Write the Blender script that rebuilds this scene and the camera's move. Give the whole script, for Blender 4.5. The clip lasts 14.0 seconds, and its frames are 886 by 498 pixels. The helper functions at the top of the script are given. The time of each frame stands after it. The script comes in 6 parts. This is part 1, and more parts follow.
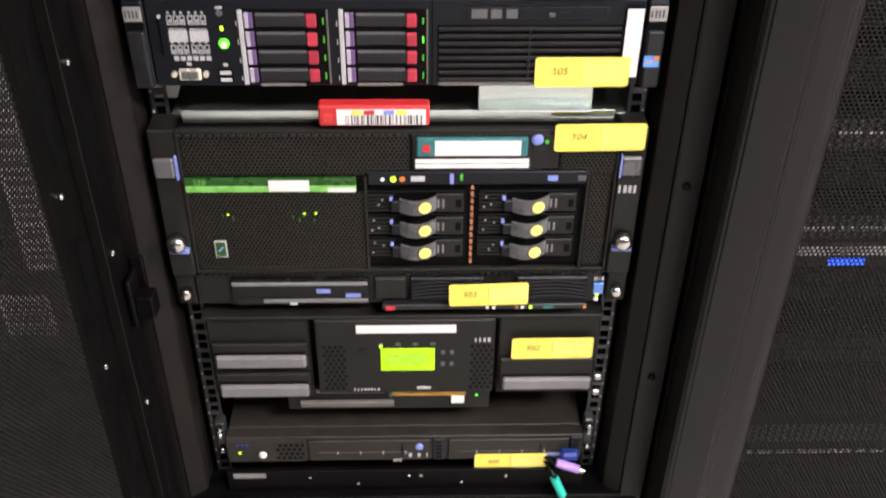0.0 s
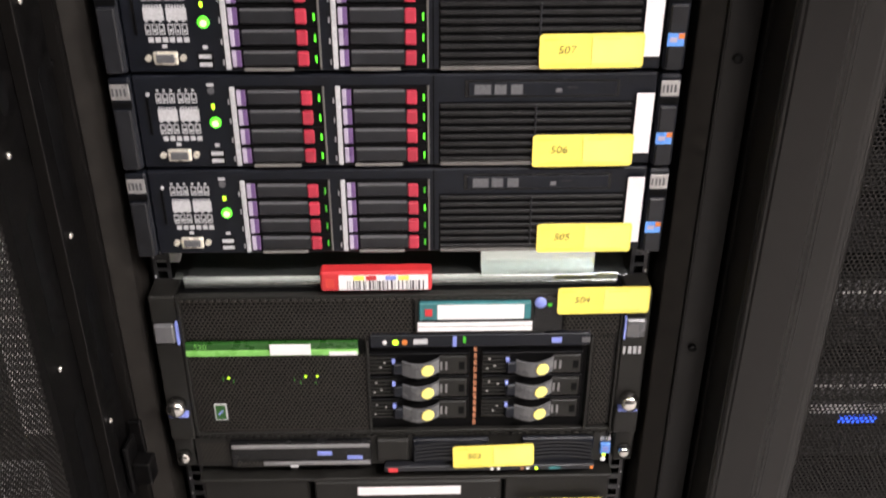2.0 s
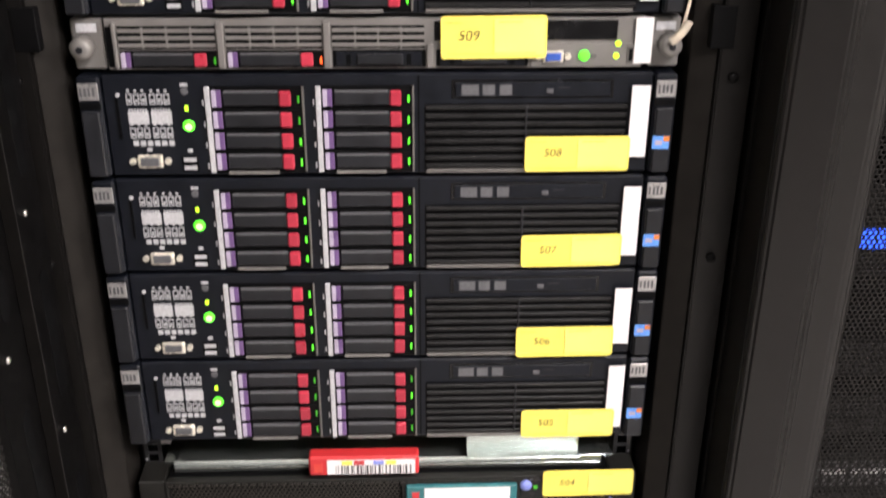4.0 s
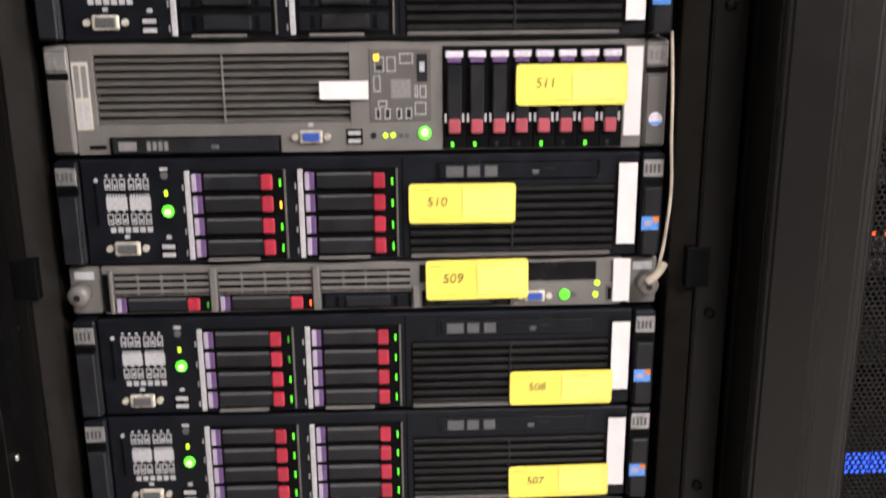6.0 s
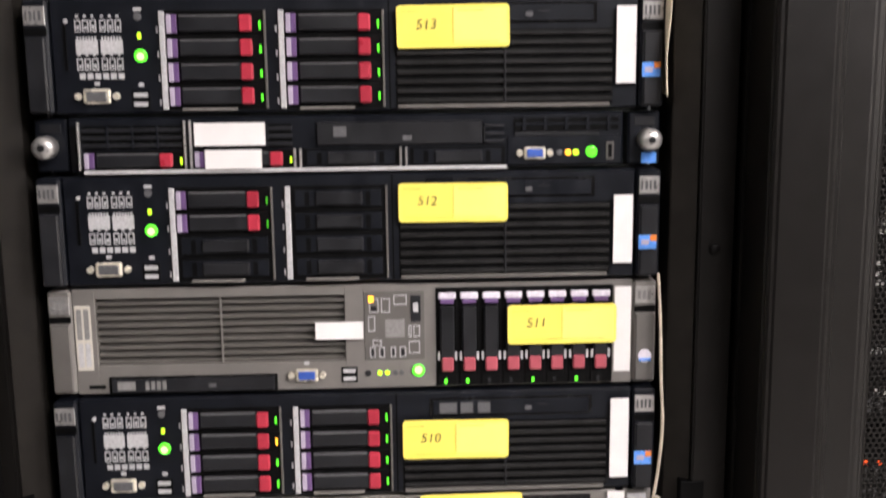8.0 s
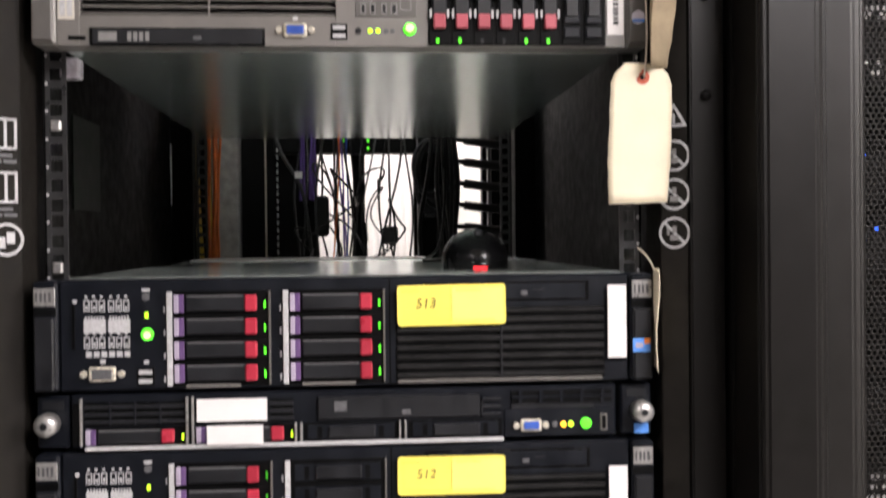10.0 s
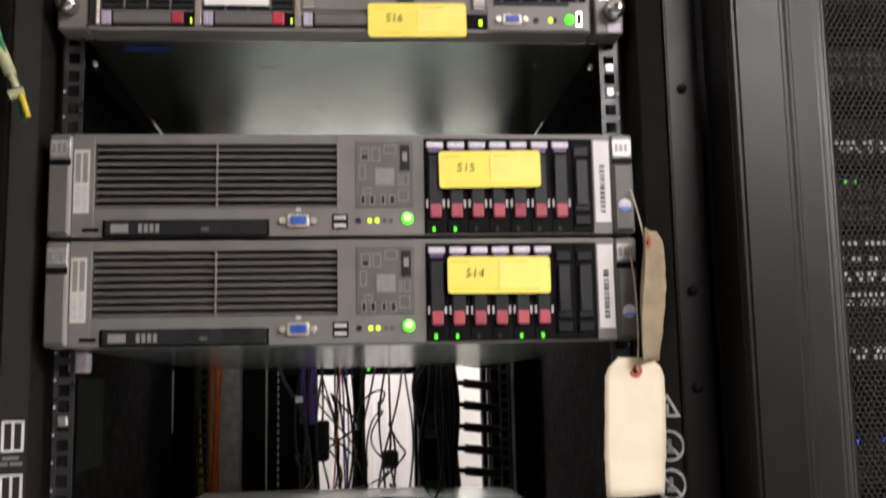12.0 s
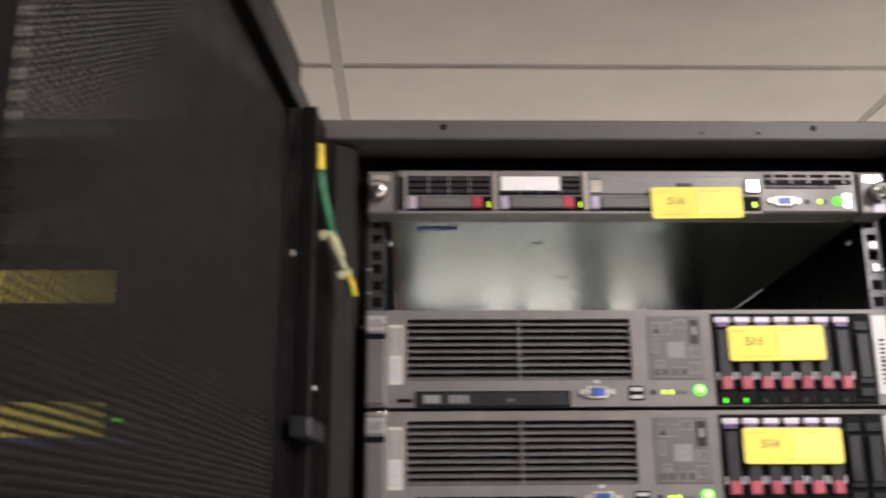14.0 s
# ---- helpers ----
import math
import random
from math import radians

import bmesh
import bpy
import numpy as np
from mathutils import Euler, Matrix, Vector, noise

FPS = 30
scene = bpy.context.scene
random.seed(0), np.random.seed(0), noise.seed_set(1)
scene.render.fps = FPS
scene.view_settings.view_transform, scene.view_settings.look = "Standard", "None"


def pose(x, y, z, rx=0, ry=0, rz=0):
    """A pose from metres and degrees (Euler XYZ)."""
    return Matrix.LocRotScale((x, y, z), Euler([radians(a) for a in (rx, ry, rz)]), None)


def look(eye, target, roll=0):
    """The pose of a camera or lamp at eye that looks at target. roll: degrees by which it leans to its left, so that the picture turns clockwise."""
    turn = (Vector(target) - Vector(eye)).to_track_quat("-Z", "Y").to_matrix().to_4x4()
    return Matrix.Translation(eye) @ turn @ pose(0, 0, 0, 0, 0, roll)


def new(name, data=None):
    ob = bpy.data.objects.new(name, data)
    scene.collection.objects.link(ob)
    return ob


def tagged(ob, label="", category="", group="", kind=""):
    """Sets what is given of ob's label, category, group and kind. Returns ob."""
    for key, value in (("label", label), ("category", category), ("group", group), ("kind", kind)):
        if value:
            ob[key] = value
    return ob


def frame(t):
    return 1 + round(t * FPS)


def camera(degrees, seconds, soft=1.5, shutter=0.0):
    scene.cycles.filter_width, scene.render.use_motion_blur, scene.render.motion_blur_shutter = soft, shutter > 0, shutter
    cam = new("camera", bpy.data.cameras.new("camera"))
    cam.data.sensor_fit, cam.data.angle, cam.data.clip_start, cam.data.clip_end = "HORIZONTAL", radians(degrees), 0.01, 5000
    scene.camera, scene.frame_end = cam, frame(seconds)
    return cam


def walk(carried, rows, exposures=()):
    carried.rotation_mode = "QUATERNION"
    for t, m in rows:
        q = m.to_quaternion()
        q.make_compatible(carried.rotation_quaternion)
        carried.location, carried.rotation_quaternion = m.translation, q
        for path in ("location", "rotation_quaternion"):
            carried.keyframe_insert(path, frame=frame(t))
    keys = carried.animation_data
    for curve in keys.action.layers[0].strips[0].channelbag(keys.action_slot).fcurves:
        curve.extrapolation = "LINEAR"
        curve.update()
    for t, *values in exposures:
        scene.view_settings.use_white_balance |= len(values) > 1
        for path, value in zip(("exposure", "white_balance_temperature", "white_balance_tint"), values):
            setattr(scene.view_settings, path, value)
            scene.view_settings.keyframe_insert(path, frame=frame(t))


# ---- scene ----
cam = camera(46.7, 14.0, soft=2.0, shutter=0.6)
PATH = [
    (0, (0.017, -0.85, 1.127), (0.066, 0.739, -0.086), 0.7),
    (0.5, (0.017, -0.841, 1.134), (0.064, 0.781, -0.034), 0.5),
    (1, (0.021, -0.835, 1.141), (0.06, 0.822, 0.022), 0.2),
    (1.5, (0.02, -0.825, 1.151), (0.06, 0.861, 0.076), 0.1),
    (2, (0.02, -0.815, 1.165), (0.061, 0.895, 0.13), 0.1),
    (2.5, (0.018, -0.81, 1.183), (0.068, 0.923, 0.186), 0.3),
    (5, (0.027, -0.804, 1.285), (0.1, 1.059, 0.56), -0.1),
    (5.5, (0.028, -0.802, 1.303), (0.105, 1.087, 0.649), -0.3),
    (6, (0.031, -0.802, 1.316), (0.108, 1.113, 0.745), -0.4),
    (6.5, (0.035, -0.803, 1.333), (0.109, 1.133, 0.836), -0.5),
    (7, (0.041, -0.801, 1.348), (0.107, 1.153, 0.928), -0.7),
    (7.5, (0.044, -0.796, 1.379), (0.108, 1.166, 0.995), -0.7),
    (10, (0.011, -0.808, 1.496), (0.166, 1.186, 1.474), -0.6),
    (10.5, (0.013, -0.814, 1.517), (0.164, 1.179, 1.586), -0.6),
    (11, (0.014, -0.818, 1.544), (0.163, 1.172, 1.689), -0.7),
    (11.5, (0.022, -0.829, 1.586), (0.153, 1.158, 1.771), -0.9),
    (12, (0.012, -0.835, 1.606), (0.169, 1.139, 1.884), -1.1),
    (12.5, (0.002, -0.844, 1.623), (0.185, 1.112, 1.999), -1.2),
    (13, (-0.009, -0.855, 1.627), (0.178, 1.079, 2.1), -1.3),
    (13.2, (-0.023, -0.858, 1.628), (0.141, 1.071, 2.131), -1.2),
    (13.4, (-0.052, -0.86, 1.626), (0.083, 1.064, 2.155), -1.0),
    (13.5, (-0.069, -0.863, 1.628), (0.057, 1.062, 2.159), -1.0),
    (13.6, (-0.085, -0.869, 1.632), (-0.002, 1.058, 2.161), -0.7),
    (13.8, (-0.136, -0.878, 1.631), (-0.099, 1.049, 2.165), -0.1),
    (14, (-0.2, -0.882, 1.626), (-0.141, 1.04, 2.172), -0.5),
]
walk(cam, [(t, look(eye, target, roll)) for t, eye, target, roll in PATH], exposures=[(0.0, 0.40), (2.5, 0.38), (5.0, 0.42), (5.8, 0.2), (7.0, -0.06), (7.5, 0.04), (10.0, 0.24), (10.7, 0.27), (11.5, 0.06), (12.5, -0.18), (14.0, 0.08)])

# ---- light ----
world = bpy.data.worlds.new("room_air")
world.use_nodes = True
world.node_tree.nodes["Background"].inputs[0].default_value = (0.9, 0.85, 0.75, 1)
world.node_tree.nodes["Background"].inputs[1].default_value = 0.02
scene.world = world

CEIL = 2.574
U = 0.04445
Z0 = 0.668          # underside of the lowest two-unit black server


def area_lamp(name, place, size, power, colour):
    data = bpy.data.lights.new(name, "AREA")
    data.shape, data.size, data.size_y = "RECTANGLE", size[0], size[1]
    data.energy, data.color = power, colour
    ob = new(name, data)
    ob.matrix_world = Matrix.Translation(place)
    return ob


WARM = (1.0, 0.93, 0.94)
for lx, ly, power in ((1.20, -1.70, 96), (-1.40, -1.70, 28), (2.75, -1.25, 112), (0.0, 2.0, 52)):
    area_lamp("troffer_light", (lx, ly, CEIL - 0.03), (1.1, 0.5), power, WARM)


# ---- materials ----
def mat(name, colour, rough=0.5, metal=0.0, vary=0.25, scale=60.0, bump=0.0, fine=900.0, emit=0.0, spec=0.5, per_object=0.0, wear=0.09):
    m = bpy.data.materials.new(name)
    m.use_nodes = True
    nt = m.node_tree
    b = nt.nodes["Principled BSDF"]
    b.inputs["Metallic"].default_value = metal
    b.inputs["Specular IOR Level"].default_value = spec
    tc = nt.nodes.new("ShaderNodeTexCoord")
    geo = nt.nodes.new("ShaderNodeNewGeometry")
    n1 = nt.nodes.new("ShaderNodeTexNoise")
    n1.inputs["Scale"].default_value = scale
    n1.inputs["Detail"].default_value = 5
    nt.links.new(geo.outputs["Position"], n1.inputs["Vector"])
    n2 = nt.nodes.new("ShaderNodeTexNoise")
    n2.inputs["Scale"].default_value = fine
    n2.inputs["Detail"].default_value = 2
    nt.links.new(geo.outputs["Position"], n2.inputs["Vector"])
    ramp = nt.nodes.new("ShaderNodeMapRange")
    ramp.inputs["From Min"].default_value, ramp.inputs["From Max"].default_value = 0.3, 0.7
    ramp.inputs["To Min"].default_value, ramp.inputs["To Max"].default_value = 1 - vary, 1 + vary
    nt.links.new(n1.outputs["Fac"], ramp.inputs["Value"])
    ramp2 = nt.nodes.new("ShaderNodeMapRange")
    ramp2.inputs["From Min"].default_value, ramp2.inputs["From Max"].default_value = 0.3, 0.7
    ramp2.inputs["To Min"].default_value, ramp2.inputs["To Max"].default_value = 1 - vary * 0.4, 1 + vary * 0.4
    nt.links.new(n2.outputs["Fac"], ramp2.inputs["Value"])
    mul = nt.nodes.new("ShaderNodeMath")
    mul.operation = "MULTIPLY"
    nt.links.new(ramp.outputs[0], mul.inputs[0])
    nt.links.new(ramp2.outputs[0], mul.inputs[1])
    fac = mul
    if per_object:
        info = nt.nodes.new("ShaderNodeObjectInfo")
        r3 = nt.nodes.new("ShaderNodeMapRange")
        r3.inputs["To Min"].default_value, r3.inputs["To Max"].default_value = 1 - per_object, 1 + per_object
        nt.links.new(info.outputs["Random"], r3.inputs["Value"])
        fac = nt.nodes.new("ShaderNodeMath")
        fac.operation = "MULTIPLY"
        nt.links.new(mul.outputs[0], fac.inputs[0])
        nt.links.new(r3.outputs[0], fac.inputs[1])
    col = nt.nodes.new("ShaderNodeVectorMath")
    col.operation = "SCALE"
    col.inputs[0].default_value = colour
    nt.links.new(fac.outputs[0], col.inputs["Scale"])
    nt.links.new(col.outputs[0], b.inputs["Base Color"])
    rr = nt.nodes.new("ShaderNodeMapRange")
    rr.inputs["From Min"].default_value, rr.inputs["From Max"].default_value = 0.3, 0.7
    rr.inputs["To Min"].default_value, rr.inputs["To Max"].default_value = max(0.03, rough - wear), min(1, rough + wear)
    nt.links.new(n1.outputs["Fac"], rr.inputs["Value"])
    nt.links.new(rr.outputs[0], b.inputs["Roughness"])
    if bump:
        bp = nt.nodes.new("ShaderNodeBump")
        bp.inputs["Strength"].default_value = bump
        bp.inputs["Distance"].default_value = 0.0006
        nt.links.new(n2.outputs["Fac"], bp.inputs["Height"])
        nt.links.new(bp.outputs["Normal"], b.inputs["Normal"])
    if emit:
        b.inputs["Emission Color"].default_value = (*colour, 1)
        b.inputs["Emission Strength"].default_value = emit
    return m


BLACK = mat("black_plastic", (0.0044, 0.0056, 0.0092), 0.42, bump=0.15, spec=0.3)
INKY = mat("deep_black_plastic", (0.002, 0.002, 0.0022), 0.55, spec=0.12)
CHAR = mat("charcoal_plastic", (0.0120, 0.0126, 0.0150), 0.42, bump=0.15, per_object=0.15, spec=0.4)
GLOSSB = mat("glossy_black_plastic", (0.006, 0.006, 0.0065), 0.22, spec=0.35)
IBMB = mat("brown_black_plastic", (0.012, 0.0115, 0.010), 0.5, bump=0.2, spec=0.3)
SILVER = mat("grey_painted_plastic", (0.190, 0.180, 0.168), 0.42, metal=0.15, vary=0.07, bump=0.1)
SILVERD = mat("darker_grey_plastic", (0.125, 0.118, 0.110), 0.45, metal=0.1, vary=0.08)
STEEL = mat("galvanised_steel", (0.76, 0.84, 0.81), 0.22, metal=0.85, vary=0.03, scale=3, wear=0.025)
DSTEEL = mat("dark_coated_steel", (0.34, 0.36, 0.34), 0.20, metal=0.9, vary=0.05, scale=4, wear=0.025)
CHROME = mat("bright_metal", (0.75, 0.73, 0.70), 0.18, metal=1.0, vary=0.05)
PURPLE = mat("purple_plastic", (0.15, 0.085, 0.215), 0.35, vary=0.1)
LILAC = mat("pale_lilac_plastic", (0.45, 0.39, 0.50), 0.35, vary=0.1)
CRIM = mat("crimson_plastic", (0.42, 0.03, 0.055), 0.35, vary=0.1, per_object=0.15)
ROSE = mat("rose_plastic", (0.40, 0.085, 0.11), 0.35, vary=0.1, per_object=0.15)
YELL = mat("yellow_paper", (0.95, 0.79, 0.13), 0.6, vary=0.05, scale=40)
YELLP = mat("pale_yellow_paper", (0.95, 0.82, 0.20), 0.6, vary=0.05, scale=40)
WHITE = mat("white_paper", (0.83, 0.81, 0.80), 0.6, vary=0.03)
INK = mat("pencil_ink", (0.10, 0.075, 0.03), 0.7)
INKB = mat("black_print", (0.02, 0.02, 0.02), 0.7)
LABLINE = mat("orange_print", (0.90, 0.68, 0.10), 0.6)
TABW = mat("pearl_white_plastic", (0.72, 0.68, 0.76), 0.25, vary=0.12, scale=300)
BLUL = mat("blue_lilac_plastic", (0.22, 0.27, 0.66), 0.35, vary=0.1)
LEVER = mat("dark_grey_lever", (0.105, 0.105, 0.108), 0.28, vary=0.1, wear=0.05)
# Rack paint made paler here, putting light on the top bar into its colour.
TOPM = mat("lit_top_bar_paint", (0.085, 0.080, 0.076), 0.42, bump=0.3, fine=1400, vary=0.06, spec=0.4)
PLATE = mat("satin_metal_plate", (0.50, 0.49, 0.48), 0.35, metal=0.7, vary=0.2, scale=300)
PRINT = mat("grey_print", (0.50, 0.50, 0.51), 0.5, vary=0.15, scale=500)
PRINTG = mat("soft_grey_print", (0.235, 0.23, 0.225), 0.5, vary=0.15, scale=500)
SLATB = mat("black_slat", (0.0112, 0.0110, 0.0112), 0.45, vary=0.3, spec=0.3)
SLATG = mat("brown_grey_slat", (0.10, 0.094, 0.085), 0.5, vary=0.1)
PRINTD = mat("dim_grey_print", (0.10, 0.10, 0.105), 0.5, vary=0.2, scale=400)
BLUE = mat("blue_badge", (0.12, 0.33, 0.85), 0.3)
ORANGE = mat("orange_badge", (0.75, 0.22, 0.04), 0.35)
VGAB = mat("blue_port_plastic", (0.04, 0.10, 0.42), 0.4)
GLED = mat("green_led", (0.10, 0.85, 0.03), 0.3, vary=0, emit=1.1)
GCORE = mat("green_led_core", (0.45, 1.0, 0.25), 0.3, vary=0, emit=1.8)
YLED = mat("yellow_green_led", (0.55, 1.0, 0.03), 0.3, vary=0, emit=1.3)
GDIM = mat("dim_green_led", (0.05, 0.40, 0.02), 0.3, vary=0, emit=0.3)
AMBER = mat("amber_led", (1.0, 0.45, 0.03), 0.3, vary=0, emit=2.2)
RLED = mat("red_led", (1.0, 0.10, 0.02), 0.3, vary=0, emit=2.0)
BLED = mat("blue_led", (0.03, 0.12, 1.0), 0.3, vary=0, emit=2.0)
LCD = mat("green_display", (0.33, 0.72, 0.005), 0.3, vary=0.04, scale=80, emit=0.55)
RACK = mat("black_powder_coat", (0.0028, 0.0026, 0.0026), 0.45, bump=0.35, fine=1400, spec=0.10)
RACKM = mat("dull_black_steel", (0.013, 0.0115, 0.0098), 0.6, bump=0.3, fine=1400, spec=0.12)
RACKG = mat("dark_grey_powder_coat", (0.0058, 0.0052, 0.0047), 0.36, bump=0.12, fine=1400, vary=0.12, spec=0.26, wear=0.02)
BEZEL = mat("brown_black_bezel", (0.025, 0.022, 0.0185), 0.5, spec=0.35)
CABGR = mat("dark_grey_cable", (0.035, 0.035, 0.036), 0.4)
RAIL = mat("zinc_rail", (0.065, 0.065, 0.067), 0.35, metal=0.6, vary=0.15)
MESHM = mat("black_perforated_steel", (0.0080, 0.0072, 0.0065), 0.45, spec=0.14)
TEAL = mat("teal_plastic", (0.03, 0.16, 0.17), 0.4)
RED = mat("red_cartridge", (0.55, 0.03, 0.035), 0.4, vary=0.08)
BRIGHTR = mat("bright_red_print", (0.80, 0.07, 0.05), 0.4)
GREEN = mat("green_strip", (0.018, 0.085, 0.012), 0.3, vary=0.15)
GREENL = mat("light_green_strip", (0.22, 0.55, 0.12), 0.3, vary=0.15)
TAPEG = mat("grey_handle_plastic", (0.19, 0.185, 0.185), 0.45, vary=0.08)
OCHRE = mat("ochre_plastic", (0.45, 0.24, 0.03), 0.4)
MANILA = mat("manila_card", (0.86, 0.77, 0.58), 0.7, vary=0.06, scale=30)
# Manila darkened in colour for the shaded inside of the curled tag.
TAN = mat("shaded_worn_manila", (0.34, 0.27, 0.175), 0.75, vary=0.2, scale=50)
GREYG = mat("grey_green_reflection", (0.022, 0.030, 0.023), 0.5, vary=0.8, scale=60, spec=0.2)
GLOSSW = mat("lid_glare_white", (0.86, 0.85, 0.83), 0.38, vary=0.03, scale=10)
STICK = mat("pale_grey_sticker", (0.60, 0.57, 0.50), 0.5, vary=0.06)
STRING = mat("twine", (0.55, 0.48, 0.38), 0.8)
REDRING = mat("red_paper_ring", (0.50, 0.10, 0.05), 0.6)
TILE = mat("ceiling_tile", (0.88, 0.825, 0.755), 0.9, vary=0.03, scale=8, bump=0.4, fine=400)
TEE = mat("ceiling_tee", (0.55, 0.52, 0.47), 0.6, vary=0.03)
WALLM = mat("painted_wall", (0.62, 0.60, 0.56), 0.8, vary=0.04, scale=4)
WALLD = mat("unseen_dark_wall", (0.035, 0.033, 0.031), 0.6, vary=0.05, scale=4)
WHITEP = mat("white_panel", (0.66, 0.64, 0.62), 0.5, vary=0.03, scale=10)
FLOORM = mat("raised_floor_vinyl", (0.34, 0.325, 0.305), 0.5, vary=0.12, scale=12)
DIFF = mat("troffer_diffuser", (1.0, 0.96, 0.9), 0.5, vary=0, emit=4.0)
CABB = mat("black_cable", (0.006, 0.006, 0.0065), 0.4, spec=0.3)
CABO = mat("orange_cable", (0.60, 0.13, 0.02), 0.45)
CABY = mat("yellow_cable", (0.55, 0.36, 0.03), 0.45)
CABV = mat("violet_cable", (0.12, 0.06, 0.30), 0.45)
CABG = mat("green_wire", (0.02, 0.20, 0.07), 0.4)
CABYG = mat("yellow_wire_sleeve", (0.60, 0.45, 0.02), 0.4)
LUG = mat("milky_sleeve", (0.42, 0.42, 0.24), 0.4)
PS2V = mat("violet_plug", (0.42, 0.26, 0.70), 0.4)
PS2G = mat("mint_plug", (0.02, 0.46, 0.36), 0.4)
PS2B = mat("blue_plug", (0.015, 0.04, 0.25), 0.4)
REDGLOW = mat("red_mouse_glow", (1.0, 0.03, 0.04), 0.4, vary=0, emit=1.2)
BEIGEP = mat("grey_panel", (0.33, 0.32, 0.31), 0.6)
SHELL = mat("nickel_shell", (0.85, 0.80, 0.68), 0.28, metal=0.5, vary=0.08)
COPPER = mat("rusty_studs", (0.35, 0.14, 0.07), 0.5)

# ---- mesh helpers ----
CACHE = {}


def finish(me, material, smooth=False):
    me.materials.append(material)
    if smooth:
        for p in me.polygons:
            p.use_smooth = True
    return me


def box_mesh(w, d, h, material, bev):
    key = ("box", round(w, 5), round(d, 5), round(h, 5), material.name, bev)
    if key not in CACHE:
        bm = bmesh.new()
        bmesh.ops.create_cube(bm, size=1)
        for v in bm.verts:
            v.co = (v.co.x * w, (v.co.y + 0.5) * d, v.co.z * h)
        if bev:
            bmesh.ops.bevel(bm, geom=bm.edges[:], offset=min(bev, 0.3 * min(w, d, h)), segments=1, affect="EDGES")
        me = bpy.data.meshes.new("box")
        bm.to_mesh(me)
        bm.free()
        CACHE[key] = finish(me, material)
    return CACHE[key]


def attach(name, me, parent, loc=(0, 0, 0), label="", rot=None):
    ob = new(name, me)
    ob.parent = parent
    ob.location = loc
    if rot:
        ob.rotation_euler = rot
    if label:
        tagged(ob, label)
    return ob


def bx(name, parent, x0, x1, z0, z1, y0, y1, material, bev=0.0006, label=""):
    """A bevelled box between two corners, in the parent's own space."""
    me = box_mesh(x1 - x0, y1 - y0, z1 - z0, material, bev)
    return attach(name, me, parent, ((x0 + x1) / 2, y0, (z0 + z1) / 2), label)


def part(name, bm, material, parent, label="", loc=(0, 0, 0), smooth=False):
    me = bpy.data.meshes.new(name)
    bmesh.ops.recalc_face_normals(bm, faces=bm.faces[:])
    bm.to_mesh(me)
    bm.free()
    return attach(name, finish(me, material, smooth), parent, loc, label)


def add_box(bm, x0, x1, y0, y1, z0, z1):
    vs = [bm.verts.new(p) for p in ((x0, y0, z0), (x1, y0, z0), (x1, y1, z0), (x0, y1, z0), (x0, y0, z1), (x1, y0, z1), (x1, y1, z1), (x0, y1, z1))]
    for f in ((0, 3, 2, 1), (4, 5, 6, 7), (0, 1, 5, 4), (1, 2, 6, 5), (2, 3, 7, 6), (3, 0, 4, 7)):
        bm.faces.new([vs[i] for i in f])


def boxes(name, parent, rows, material, label="", bev=0):
    """Several boxes (x0, x1, z0, z1, y0, y1) as one mesh: one print, one grille, one bracket."""
    bm = bmesh.new()
    for x0, x1, z0, z1, y0, y1 in rows:
        add_box(bm, x0, x1, y0, y1, z0, z1)
    if bev:
        bmesh.ops.bevel(bm, geom=bm.edges[:], offset=bev, segments=1, affect="EDGES")
    return part(name, bm, material, parent, label)


def disc_mesh(r, d, material, n=20, dome=0.0):
    key = ("disc", round(r, 5), round(d, 5), material.name, n, dome)
    if key not in CACHE:
        bm = bmesh.new()
        rings = [(r, d), (r, d * 0.15), (r * 0.88, 0.0)]
        if dome:
            rings += [(r * 0.6, -dome * 0.7), (r * 0.25, -dome)]
        loops = [[bm.verts.new((q * math.cos(a * 2 * math.pi / n), y, q * math.sin(a * 2 * math.pi / n))) for a in range(n)] for q, y in rings]
        for l1, l2 in zip(loops, loops[1:]):
            for i in range(n):
                bm.faces.new((l1[i], l1[(i + 1) % n], l2[(i + 1) % n], l2[i]))
        bm.faces.new(loops[-1])
        bm.faces.new(list(reversed(loops[0])))
        bmesh.ops.recalc_face_normals(bm, faces=bm.faces[:])
        me = bpy.data.meshes.new("disc")
        bm.to_mesh(me)
        bm.free()
        CACHE[key] = finish(me, material, bool(dome))
    return CACHE[key]


def disc(name, parent, x, z, r, y0, d, material, dome=0.0, label="", n=20):
    return attach(name, disc_mesh(r, d, material, n, dome), parent, (x, y0, z), label)


def prism(name, parent, outline, z0, z1, material, label="", bev=0.0):
    """An upright bar with the plan outline given, from z0 to z1."""
    bm = bmesh.new()
    a = [bm.verts.new((x, y, z0)) for x, y in outline]
    b = [bm.verts.new((x, y, z1)) for x, y in outline]
    n = len(a)
    for i in range(n):
        bm.faces.new((a[i], a[(i + 1) % n], b[(i + 1) % n], b[i]))
    bm.faces.new(b)
    bm.faces.new(list(reversed(a)))
    if bev:
        bmesh.ops.bevel(bm, geom=bm.edges[:], offset=bev, segments=2, affect="EDGES")
    return part(name, bm, material, parent, label)


